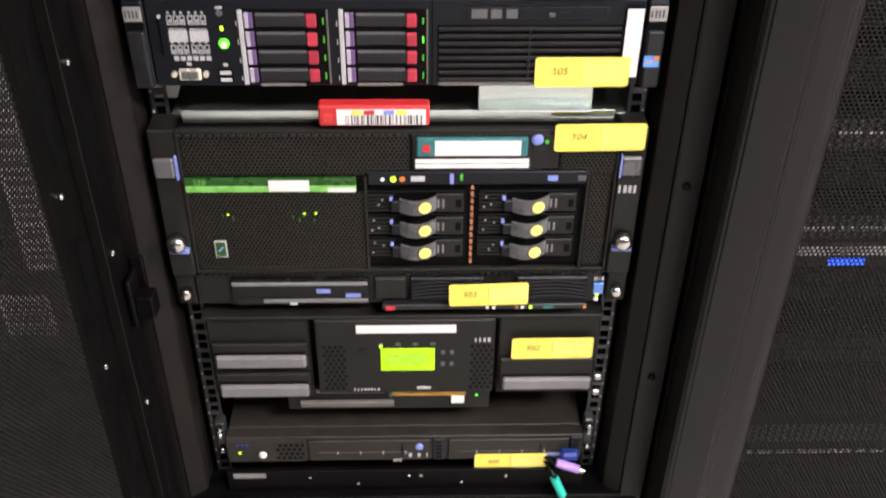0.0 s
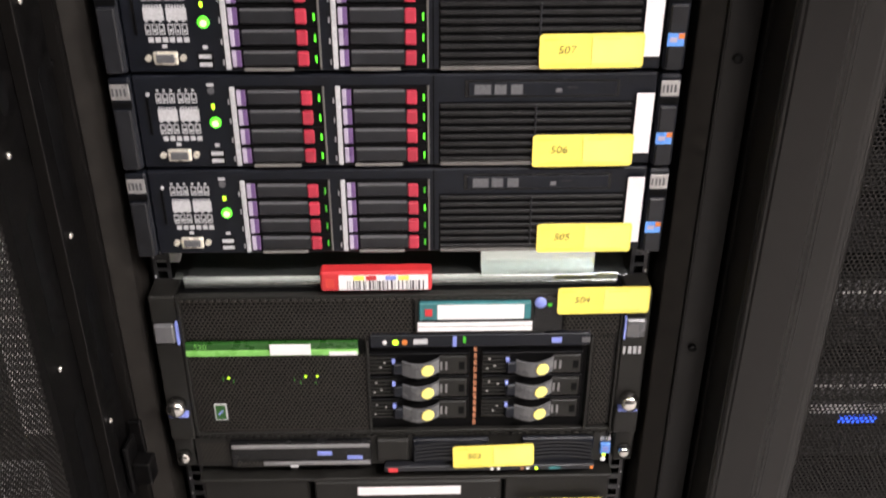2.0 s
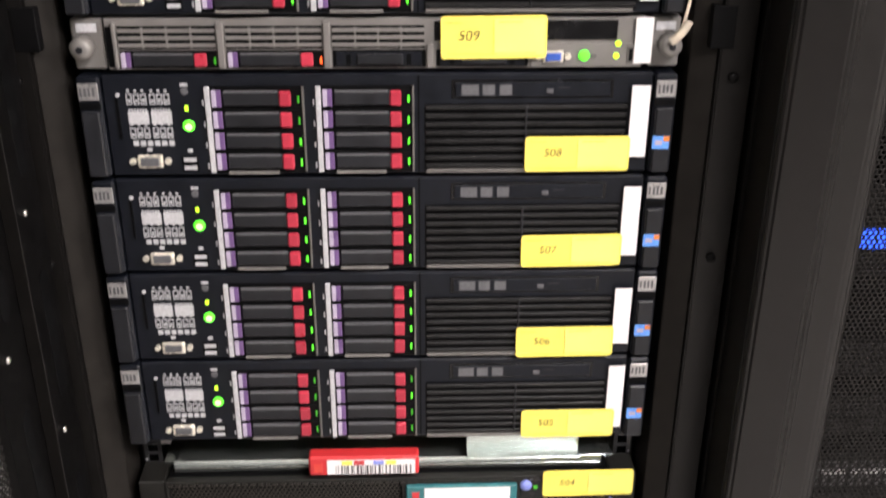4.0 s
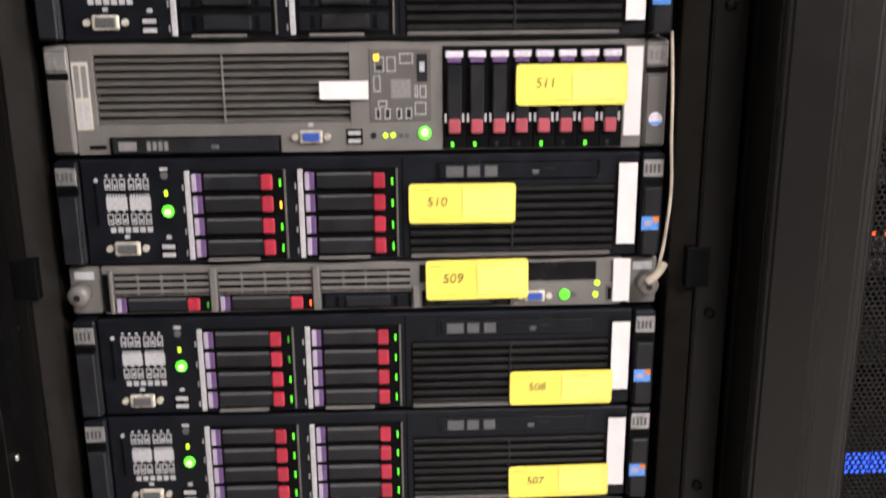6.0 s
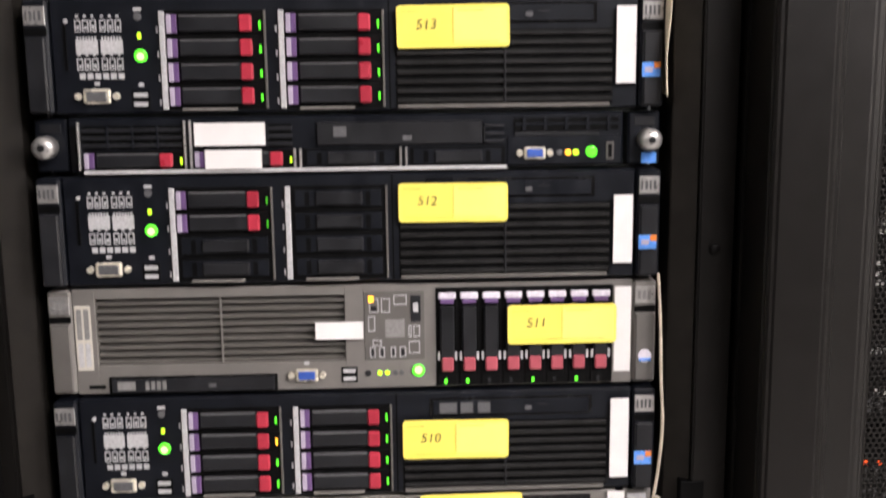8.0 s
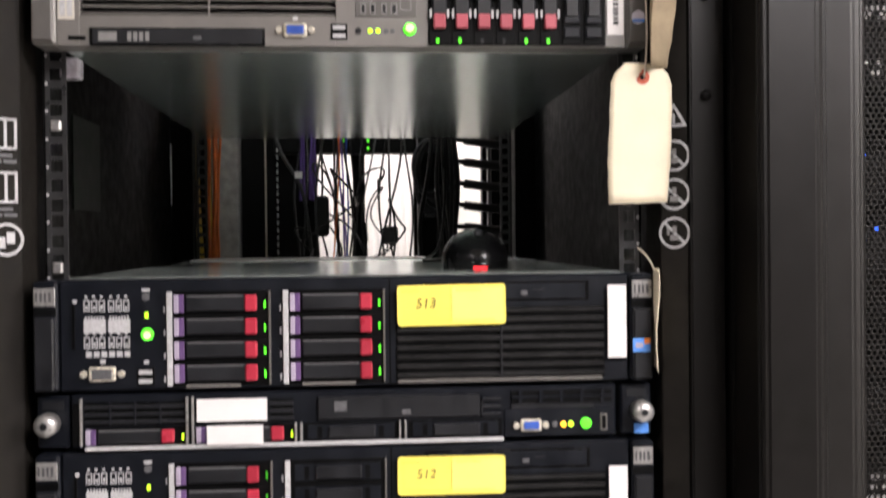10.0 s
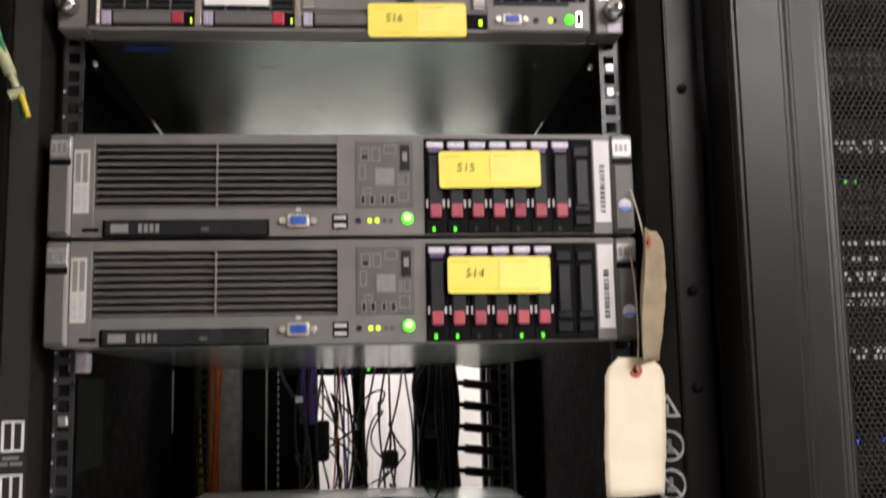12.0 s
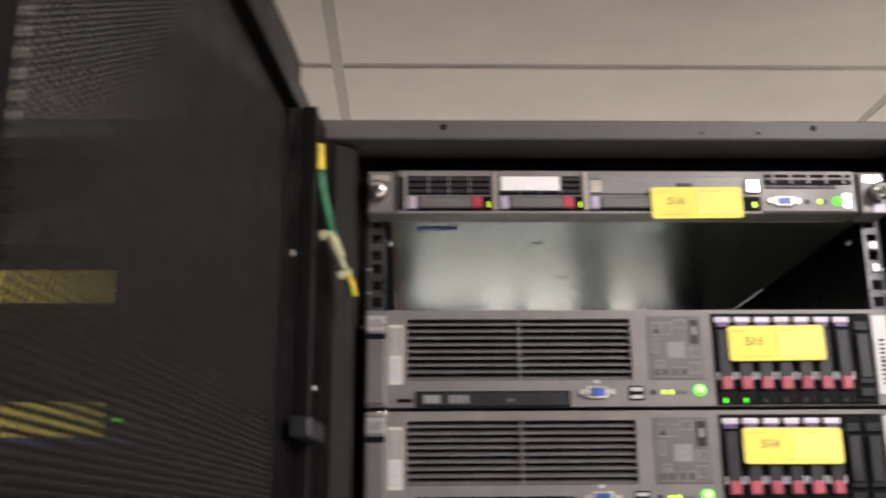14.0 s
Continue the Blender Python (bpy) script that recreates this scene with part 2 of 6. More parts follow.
def tube(name, parent, points, r, material, label="", res=4):
    cu = bpy.data.curves.new(name, "CURVE")
    cu.dimensions, cu.bevel_depth, cu.bevel_resolution, cu.resolution_u = "3D", r, 1, res
    sp = cu.splines.new("NURBS")
    sp.points.add(len(points) - 1)
    for p, co in zip(sp.points, points):
        p.co = (*co, 1)
    sp.use_endpoint_u, sp.order_u = True, min(4, len(points))
    tmp = bpy.data.objects.new(name, cu)
    me = bpy.data.meshes.new_from_object(tmp)
    bpy.data.objects.remove(tmp)
    return attach(name, finish(me, material, True) if not me.materials else me, parent, (0, 0, 0), label)


def words(name, parent, text, x, z, y, size, material, slant=0.0):
    key = ("text", text, size, material.name, slant)
    if key not in CACHE:
        cu = bpy.data.curves.new("text", "FONT")
        cu.body, cu.size, cu.align_x, cu.align_y, cu.shear, cu.extrude = text, size, "CENTER", "CENTER", slant, 0.00008
        cu.resolution_u, cu.offset = 3, -0.012 * size
        tmp = bpy.data.objects.new("text", cu)
        me = bpy.data.meshes.new_from_object(tmp)
        bpy.data.objects.remove(tmp)
        me.materials.clear()
        CACHE[key] = finish(me, material)
    return attach(name, CACHE[key], parent, (x, y, z), rot=(math.pi / 2, 0, 0))


def perforated(name, w, h, pitch, hole, t=0.0):
    """A steel sheet w wide and h high in the xz plane with hexagonally packed holes, their walls t deep."""
    cols, rows = int(w / pitch), int(h / (pitch * 0.866))
    i, j = np.meshgrid(np.arange(cols), np.arange(rows))
    cx = (i + 0.5 * (j % 2)).ravel() * pitch - w / 2 + pitch / 2
    cz = j.ravel() * pitch * 0.866 + pitch / 2
    n = len(cx)
    ang = np.radians(np.arange(6) * 60 + 30)
    ox, oz = np.cos(ang), np.sin(ang)
    ro = pitch / math.sqrt(3)
    per = 18 if t else 12
    verts = np.zeros((n, per, 3))
    verts[:, :6, 0] = cx[:, None] + ro * ox
    verts[:, :6, 2] = cz[:, None] + ro * oz
    verts[:, 6:12, 0] = cx[:, None] + hole * ox
    verts[:, 6:12, 2] = cz[:, None] + hole * oz
    base = [[k, (k + 1) % 6, 6 + (k + 1) % 6, 6 + k] for k in range(6)]
    if t:
        verts[:, 12:] = verts[:, 6:12]
        verts[:, 12:, 1] = t
        base += [[6 + k, 6 + (k + 1) % 6, 12 + (k + 1) % 6, 12 + k] for k in range(6)]
    faces = (np.arange(n)[:, None, None] * per + np.array(base)[None]).reshape(-1, 4)
    me = bpy.data.meshes.new(name)
    me.vertices.add(n * per)
    me.vertices.foreach_set("co", verts.ravel())
    me.loops.add(len(faces) * 4)
    me.loops.foreach_set("vertex_index", faces.ravel().astype(np.int32))
    me.polygons.add(len(faces))
    me.polygons.foreach_set("loop_start", np.arange(len(faces), dtype=np.int32) * 4)
    me.polygons.foreach_set("loop_total", np.full(len(faces), 4, dtype=np.int32))
    me.update(calc_edges=True)
    return me


def thing(name, label, category, place=(0, 0, 0), group="", kind="", rz=0):
    ob = new(name)
    ob.empty_display_size = 0.05
    ob.matrix_basis = pose(*place, 0, 0, rz)
    return tagged(ob, label, category, group, kind)


# ---- small parts shared by the servers ----
def yellow_label(srv, text, x0, x1, z0, z1, y=-0.0035, tilt=0.0, ink=INK):
    lab = attach("yellow_label", rounded_card(x1 - x0, z1 - z0, 0.003, YELL), srv, ((x0 + x1) / 2, y, (z0 + z1) / 2), "yellow paper label with a handwritten number", rot=(0, tilt, 0))
    w, h = x1 - x0, z1 - z0
    bx("blank_field", lab, w * 0.005, w * 0.48, -h * 0.42, h * 0.42, -0.0004, 0.0, YELLP, 0)
    boxes("field_line", lab, [(-w * 0.001, w * 0.004, -h * 0.40, h * 0.42, -0.0005, 0.0), (-w * 0.46, -w * 0.30, h * 0.34, h * 0.375, -0.0005, 0.0), (w * 0.04, w * 0.27, h * 0.34, h * 0.375, -0.0006, 0.0), (-w * 0.44, w * 0.40, -h * 0.385, -h * 0.36, -0.0006, 0.0)], LABLINE)
    words("number", lab, text, -w * 0.24, h * 0.04, -0.0007, h * 0.34, ink, 0.15)
    return lab


def rounded_card(w, h, r, material, t=0.0006):
    key = ("card", round(w, 5), round(h, 5), material.name, r)
    if key not in CACHE:
        bm = bmesh.new()
        pts = []
        for cx, cz, a0 in ((w / 2 - r, h / 2 - r, 0), (-w / 2 + r, h / 2 - r, 90), (-w / 2 + r, -h / 2 + r, 180), (w / 2 - r, -h / 2 + r, 270)):
            for k in range(4):
                a = radians(a0 + 30 * k)
                pts.append((cx + r * math.cos(a), cz + r * math.sin(a)))
        f = [bm.verts.new((x, 0, z)) for x, z in pts]
        b = [bm.verts.new((x, t, z)) for x, z in pts]
        bm.faces.new(f)
        bm.faces.new(list(reversed(b)))
        for i in range(len(pts)):
            bm.faces.new((f[i], b[i], b[(i + 1) % len(pts)], f[(i + 1) % len(pts)]))
        bmesh.ops.recalc_face_normals(bm, faces=bm.faces[:])
        me = bpy.data.meshes.new("card")
        bm.to_mesh(me)
        bm.free()
        CACHE[key] = finish(me, material)
    return CACHE[key]


def print_bars(name, parent, x0, x1, z0, z1, y, material, seed, vertical=False, n=9):
    rnd = random.Random(seed)
    rows = []
    for k in range(n):
        if vertical:
            a, b = z0 + (z1 - z0) * k / n, z0 + (z1 - z0) * (k + rnd.uniform(0.35, 0.8)) / n
            rows.append((x0, x1, a, b, y - 0.0002, y))
        else:
            a, b = x0 + (x1 - x0) * k / n, x0 + (x1 - x0) * (k + rnd.uniform(0.35, 0.8)) / n
            rows.append((a, b, z0, z1, y - 0.0002, y))
    for x0, x1, z0, z1, y0, y1 in rows:
        bx(name.rstrip("s"), parent, x0, x1, z0, z1, y0, y1, material, 0)


def white_strip(srv, x0, x1, z0, z1, y, seed, printed=False):
    w = bx("white_label", srv, x0, x1, z0, z1, y, y + 0.0008, WHITE, 0, "white paper strip with bold print" if printed else "blank white paper strip")
    if printed:
        h = z1 - z0
        print_bars("bold_print", w, -0.0022, 0.0022, -h * 0.38, h * 0.22, -0.0002, INKB, seed, True, 11)
    return w


def vga(srv, x, z, y, shell, core, w=0.030, h=0.0125):
    p = boxes("vga_port", srv, [(x - w * 0.30, x + w * 0.30, z - h * 0.42, z + h * 0.42, y - 0.004, y)], shell, bev=0.0012)
    bx("socket", p, x - w * 0.23, x + w * 0.23, z - h * 0.30, z + h * 0.30, y - 0.0048, y, core, 0.001)
    for s in (-1, 1):
        disc("jack_screw", p, x + s * w * 0.42, z, 0.0028, y - 0.004, 0.004, SHELL, n=8)
    return p


def usb_pair(srv, x0, x1, z0, z1, y):
    p = bx("usb_port", srv, x0, x1, z0, z1, y - 0.0006, y + 0.001, INKY, 0)
    w, h = x1 - x0, z1 - z0
    for s in (0.26, -0.26):
        bx("usb_tongue", p, -w * 0.38, w * 0.38, h * (s - 0.12), h * (s + 0.12), -0.0008, 0.0, PRINT, 0)
    return p


def drive(srv, x0, z0, w, h, y, tab=PURPLE, grip=CRIM, led=GDIM, body=CHAR):
    """A hot-plug drive lying flat: lever with a coloured tab at one end and a release button at the other."""
    d = bx("drive", srv, x0, x0 + w, z0, z0 + h, y, y + 0.02, INKY, 0.0006)
    cx = -w / 2
    bx("lever", d, cx + 0.010, cx + w * 0.80, -h * 0.36, h * 0.36, -0.0035, 0.0, body, 0.0012)
    # Paler strip painted in as the highlight along the lever top.
    bx("lever_edge", d, cx + 0.011, cx + w * 0.74, h * 0.31, h * 0.38, -0.0040, 0.0, PRINTD, 0)
    bx("tab", d, cx + 0.0008, cx + 0.0045, -h * 0.42, h * 0.42, -0.003, 0.0, LILAC, 0.0005)
    bx("tab_inner", d, cx + 0.0046, cx + 0.0085, -h * 0.42, h * 0.42, -0.0028, 0.0, tab, 0.0005)
    bx("release_button", d, cx + w * 0.755, cx + w * 0.885, -h * 0.38, h * 0.38, -0.0048, 0.0, grip, 0.0012)
    if led:
        bx("status_led", d, cx + w * 0.955, cx + w * 0.974, -h * 0.26, h * 0.10, -0.0006, 0.0, led, 0)
    return d


def blank(srv, x0, z0, w, h, y):
    d = bx("drive_blank", srv, x0, x0 + w, z0, z0 + h, y, y + 0.02, INKY, 0.0006)
    cx = -w / 2
    bx("cover", d, cx + w * 0.04, cx + w * 0.96, -h * 0.40, h * 0.40, -0.001, 0.0, BLACK, 0.001)
    bx("grip", d, cx + w * 0.26, cx + w * 0.76, -h * 0.32, h * 0.32, -0.004, 0.0, CHAR, 0.0015)
    for a in (0.17, 0.82):
        bx("finger_notch", d, cx + w * (a - 0.025), cx + w * (a + 0.025), -h * 0.34, h * 0.30, -0.0014, 0.0, INKY, 0)
    return d


def chassis(srv, z1, depth, material, y0=0.03, z0=0.001):
    return bx("chassis", srv, -0.2225, 0.2225, z0, z1 - 0.0012, y0, depth, material, 0.0004, "folded sheet metal case")


# ---- server kinds ----
def black_server(bottom, number, lab, strip=(0.013, 0.078), full=8, ambers=(), label_extra="", bright=(), idle=False):
    s = thing("rack_server", "black two-unit rack server, purple and red drive tabs" + label_extra, "server", (0, 0, bottom), "servers in the rack")
    h = 2 * U
    chassis(s, h, 0.72, STEEL)
    bx("front_panel", s, -0.2225, 0.2225, 0.0012, h - 0.0022, 0.0, 0.031, BLACK, 0.0015)
    for sgn in (-1, 1):
        a, b = sorted((sgn * 0.2228, sgn * 0.2413))
        ear = bx("ear", s, a, b, 0.0015, h - 0.0025, -0.004, 0.034, BLACK, 0.002)
        bx("ear_lever", ear, -0.0075, 0.0075, -0.041, 0.015, -0.0045, 0.0, CHAR, 0.002)
        bx("lever_gap", ear, -0.0085, 0.0085, 0.016, 0.0215, -0.0004, 0.0, INKY, 0)
        bx("ear_plate", ear, -0.008, 0.008, 0.0235, 0.0375, -0.0012, 0.0, PLATE, 0.0015)
        print_bars("plate_marks", ear, -0.0065, 0.0065, 0.027, 0.034, -0.0013, PRINTD, 3, False, 4)
        if sgn > 0:
            lg = bx("blue_badge", ear, -0.0085, 0.0055, -0.0195, -0.0085, -0.0052, -0.0043, BLUE, 0)
            bx("badge_corner", lg, 0.002, 0.007, 0.001, 0.0055, -0.0003, 0.0, ORANGE, 0)
            bx("badge_light", lg, -0.005, 0.001, -0.002, 0.002, -0.0003, 0.0, LILAC, 0)
    # diagnostic diagram
    rows = []
    rnd = random.Random(7)
    for cx in (-0.204, -0.1855):
        for zz, n in ((0.0625, 3), (0.046, 1), (0.034, 3)):
            if n == 1:
                rows += [(cx, cx + 0.0165, zz, zz + 0.0105, -0.0004, 0.0)]
                rows += [(cx + 0.001 + k * 0.0022, cx + 0.0022 + k * 0.0022, zz + 0.0105, zz + 0.013, -0.0004, 0.0) for k in range(7)]
            else:
                for k in range(3):
                    a = cx + k * 0.0057
                    rows += [(a, a + 0.0045, zz, zz + 0.0008, -0.0004, 0.0), (a, a + 0.0045, zz + 0.008, zz + 0.009, -0.0004, 0.0),
                             (a, a + 0.0008, zz, zz + 0.009, -0.0004, 0.0), (a + 0.0038, a + 0.0046, zz, zz + 0.009, -0.0004, 0.0),
                             (a + 0.0014, a + 0.0032, zz + 0.002, zz + rnd.uniform(0.004, 0.006), -0.0004, 0.0), (a + 0.001, a + 0.003, zz + 0.0105, zz + 0.0125, -0.0004, 0.0)]
    rows += [(-0.2025 + k * 0.0058, -0.1982 + k * 0.0058, 0.0275, 0.0318, -0.0004, 0.0) for k in range(6)]
    boxes("diagnostic_print", s, rows, PRINT, "grey printed diagram of the board")
    bx("pull_tab", s, -0.2125, -0.2105, 0.034, 0.068, -0.0015, 0.0, INKY, 0)
    disc("tab_stud", s, -0.2105, 0.0705, 0.0018, -0.001, 0.001, PRINT, n=8)
    vga(s, -0.190, 0.0145, 0.0, SHELL, PRINTD, 0.034, 0.0135)
    bx("vga_mark", s, -0.192, -0.188, 0.0225, 0.0255, -0.0004, 0.0, PRINT, 0)
    disc("button_light", s, -0.157, 0.0735, 0.0030, -0.001, 0.001, PRINTD, n=12)
    bx("name_mark", s, -0.160, -0.154, 0.0775, 0.080, -0.0004, 0.0, PRINT, 0)
    bx("health_led", s, -0.1578, -0.1552, 0.057, 0.0615, -0.0012, 0.0, YLED, 0.0004)
    ring = disc("power_button", s, -0.156, 0.0445, 0.0049, -0.0014, 0.0014, GLED, dome=0.0006, label="round power button lit green")
    disc("button_core", ring, 0, -0.0006, 0.0028, -0.0011, 0.0008, GCORE, n=12)
    usb_pair(s, -0.1645, -0.151, 0.005, 0.0185, 0.0)
    bx("usb_mark", s, -0.159, -0.155, 0.0215, 0.0245, -0.0004, 0.0, PRINT, 0)
    # two drive cages
    for c, bx0 in enumerate((-0.141, -0.052)):
        bx("drive_cage", s, bx0, bx0 + 0.0795, 0.0035, 0.0775, -0.0006, 0.0, INKY, 0)
        bx("cage_strip", s, bx0, bx0 + 0.0042, 0.004, 0.0772, -0.003, 0.0, PRINT, 0.0005, "silver strip along the drive cage")
        bx("cage_post", s, bx0 + 0.0778, bx0 + 0.0795, 0.004, 0.0772, -0.0025, 0.0, SILVERD, 0.0004)
        bx("cage_sill", s, bx0 + 0.0145, bx0 + 0.056, 0.0028, 0.0050, -0.0035, 0.0, SILVER, 0.0004)
        for k in range(4):
            bx("bay_mark", s, bx0 - 0.0026, bx0 - 0.0014, 0.061 - 0.018 * k, 0.066 - 0.018 * k, -0.0004, 0.0, PRINT, 0)
        for r in range(4):
            z = 0.0595 - 0.018 * r
            idx = c * 4 + r
            present = idx < full if full == 8 else (c == 0 and r < full)
            if present:
                led = AMBER if idx in ambers else (GLED if ((c == 1 and not idle) or idx in bright) else GDIM)
                drive(s, bx0 + 0.0048, z, 0.0728, 0.0165, -0.001, led=led)
            else:
                blank(s, bx0 + 0.0048, z, 0.0728, 0.0165, -0.001)
    # optical drive and air grille
    bx("panel_seam", s, 0.0305, 0.0318, 0.002, h - 0.003, -0.0004, 0.0, INKY, 0)
    od = bx("optical_drive", s, 0.058, 0.190, 0.0660, 0.0815, -0.0008, 0.0, GLOSSB, 0.0008)
    bx("tray_front", od, -0.063, 0.063, -0.006, 0.006, -0.0014, 0.0, BLACK, 0.0008)
    for k, a in enumerate((-0.058, -0.041, -0.027)):
        bx("tray_mark", od, a, a + (0.014 if k == 0 else 0.010), -0.0045, 0.0042, -0.0017, 0.0, PRINTD, 0)
    bx("eject_button", od, 0.011, 0.0165, -0.003, 0.0005, -0.0024, 0.0, PRINTD, 0.0003)
    bx("drive_led", od, 0.021, 0.030, 0.0005, 0.002, -0.0017, 0.0, CHAR, 0)
    gr = bx("air_grille", s, 0.036, 0.2025, 0.0045, 0.0615, -0.0003, 0.0, INKY, 0)
    for k in range(8):
        z = -0.0262 + 0.0072 * k
        bx("slat", gr, -0.0825, 0.0825, z, z + 0.0034, -0.0028, 0.0, SLATB, 0.0006)
    bx("grille_rib", gr, -0.0008, 0.0008, -0.027, 0.0275, -0.0034, 0.0, CHAR, 0.0004)
    bx("grille_sill", s, 0.037, 0.200, 0.0026, 0.0056, -0.0034, 0.0, SILVERD, 0.0005)
    white_strip(s, 0.2045, 0.2195, strip[0], strip[1], -0.0046, int(bottom * 1000))
    yellow_label(s, number, *lab, y=-0.0056, tilt=random.Random(number).uniform(-0.012, 0.012))
    return s


def louvre(grille, w, z):
    """A slat leaning down towards the front."""
    if "louvre" not in CACHE:
        bm = bmesh.new()
        side = [[bm.verts.new((x, y, q)) for y, q in ((-0.0105, 0.0), (-0.0105, 0.0019), (-0.0010, 0.0060), (-0.0010, 0.0042))] for x in (-w, w)]
        for k in range(4):
            bm.faces.new((side[0][k], side[0][(k + 1) % 4], side[1][(k + 1) % 4], side[1][k]))
        for q in side:
            bm.faces.new(q)
        bmesh.ops.recalc_face_normals(bm, faces=bm.faces[:])
        me = bpy.data.meshes.new("slat")
        bm.to_mesh(me)
        bm.free()
        CACHE["louvre"] = finish(me, SLATG)
    return attach("slat", CACHE["louvre"], grille, (0, 0, z))


def grey_server(bottom, number, lab, full=8, strip=(0.011, 0.081), greens=(0,), note=False):
    s = thing("grey_rack_server", "grey two-unit rack server with black slatted air grille", "server", (0, 0, bottom), "servers in the rack")
    h = 2 * U
    chassis(s, h, 0.74, STEEL)
    bx("front_panel", s, -0.0085, 0.2225, 0.0012, h - 0.0022, 0.004, 0.030, SILVER, 0.0004)
    bx("panel_end", s, -0.2225, -0.2050, 0.0012, h - 0.0022, 0.004, 0.030, SILVER, 0.0004)
    bx("grille_sill", s, -0.2050, -0.0085, 0.0012, 0.0245, 0.004, 0.030, SILVER, 0.0004)
    bx("grille_header", s, -0.2050, -0.0085, 0.0785, h - 0.0022, 0.004, 0.030, SILVER, 0.0004)
    for sgn in (-1, 1):
        a, b = sorted((sgn * 0.2228, sgn * 0.2413))
        ear = bx("ear", s, a, b, 0.0015, h - 0.0025, 0.002, 0.034, SILVER, 0.002)
        bx("lever_gap", ear, -0.0085, 0.0085, 0.0165, 0.0215, -0.0006, 0.0, INKY, 0)
        bx("ear_lever", ear, -0.0078, 0.0078, -0.040, 0.0155, -0.0035, 0.0, SILVERD, 0.002)
        bx("ear_plate", ear, -0.008, 0.008, 0.0235, 0.0375, -0.001, 0.0, PLATE, 0.0012)
        print_bars("plate_marks", ear, -0.006, 0.006, 0.027, 0.034, -0.0011, PRINTG, 5, False, 3)
        if sgn > 0:
            disc("round_badge", ear, 0.0, -0.0195, 0.0055, -0.0042, 0.001, TABW, dome=0.0003)
            bx("badge_band", ear, -0.0048, 0.0048, -0.0235, -0.0212, -0.0049, -0.0042, BLUE, 0.0004)
    st = bx("service_sticker", s, -0.2212, -0.2088, 0.021, 0.0735, 0.0032, 0.004, STICK, 0, "pale grey sticker with two printed columns")
    for a in (-0.0048, 0.0008):
        bx("sticker_column", st, a, a + 0.004, -0.001, 0.0235, -0.0002, 0.0, PRINTG, 0)
        bx("sticker_field", st, a, a + 0.004, -0.0235, -0.004, -0.0002, 0.0, PRINT, 0)
    gr = bx("air_grille", s, -0.205, -0.0085, 0.0245, 0.0785, 0.0165, 0.0180, INKY, 0)
    for k in range(9):
        louvre(gr, 0.0978, -0.0266 + 0.0060 * k)
    bx("grille_rib", gr, -0.0008, 0.0008, -0.0268, 0.0268, -0.0120, -0.0108, SILVER, 0.0003)
    od = bx("optical_drive", s, -0.1975, -0.0635, 0.0008, 0.0150, 0.0024, 0.0045, GLOSSB, 0.0008)
    bx("tray_front", od, -0.0645, 0.0645, -0.0055, 0.0058, -0.0010, 0.0, CHAR, 0.0008)
    bx("tray_mark", od, -0.0600, -0.0460, -0.0035, 0.0035, -0.0012, 0.0, PRINTG, 0)
    boxes("disc_mark", od, [(-0.0380 + q * 0.0045, -0.0350 + q * 0.0045, -0.0035, 0.0035, -0.0012, 0.0) for q in range(4)], PRINTG)
    bx("eject_button", od, 0.012, 0.018, -0.0025, 0.0005, -0.0018, 0.0, PRINTD, 0.0003)
    bx("latch_slot", s, -0.2135, -0.2005, 0.0055, 0.0085, 0.0034, 0.0042, INKY, 0)
    vga(s, -0.040, 0.0135, 0.004, SHELL, VGAB)
    bx("vga_mark", s, -0.042, -0.038, 0.0215, 0.0245, 0.0036, 0.004, PRINT, 0)
    usb_pair(s, -0.0125, 0.0005, 0.0065, 0.0190, 0.004)
    for k, a in enumerate((0.009, 0.0185, 0.0245, 0.031, 0.036)):
        disc("indicator", s, a, 0.0135, 0.0020 if k else 0.0026, 0.0032, 0.001, (CHAR, YLED, YLED, PRINTD, PRINTD)[k], n=10)
    ring = disc("power_button", s, 0.0495, 0.0150, 0.0051, 0.0026, 0.0014, GLED, dome=0.0006, label="round power button lit green")
    disc("button_core", ring, 0, 0.0008, 0.0032, -0.0011, 0.0008, GCORE, n=12)
    dg = bx("diagnostic_panel", s, 0.007, 0.055, 0.0245, 0.0808, 0.0032, 0.0042, SILVERD, 0.0006)
    def outline(x0, x1, z0, z1):
        e = 0.0007
        return [(x0, x1, z0, z0 + e, -0.0004, 0.0), (x0, x1, z1 - e, z1, -0.0004, 0.0), (x0, x0 + e, z0 + e, z1 - e, -0.0004, 0.0), (x1 - e, x1, z0 + e, z1 - e, -0.0004, 0.0)]
    ink = PRINT if note else PRINTG
    cells = [(-0.0200, -0.0125, 0.0110, 0.0225), (-0.0105, -0.0035, 0.0110, 0.0225), (-0.0005, 0.0100, 0.0170, 0.0250), (-0.0210, -0.0155, -0.0045, 0.0080), (0.0110, 0.0135, -0.0095, 0.0000), (0.0150, 0.0202, -0.0095, 0.0000),
             (-0.0200, -0.0158, -0.0260, -0.0175), (-0.0127, -0.0082, -0.0260, -0.0175), (-0.0035, 0.0006, -0.0260, -0.0175), (0.0037, 0.0088, -0.0260, -0.0175), (0.0110, 0.0200, -0.0230, -0.0130), (-0.0178, -0.0107, -0.0165, -0.0115)]
    boxes("board_print", dg, [q for c in cells for q in outline(*c)], ink)
    bx("chip_print", dg, -0.0075, 0.0080, -0.0095, 0.0050, -0.0006, 0.0, PRINTG, 0)
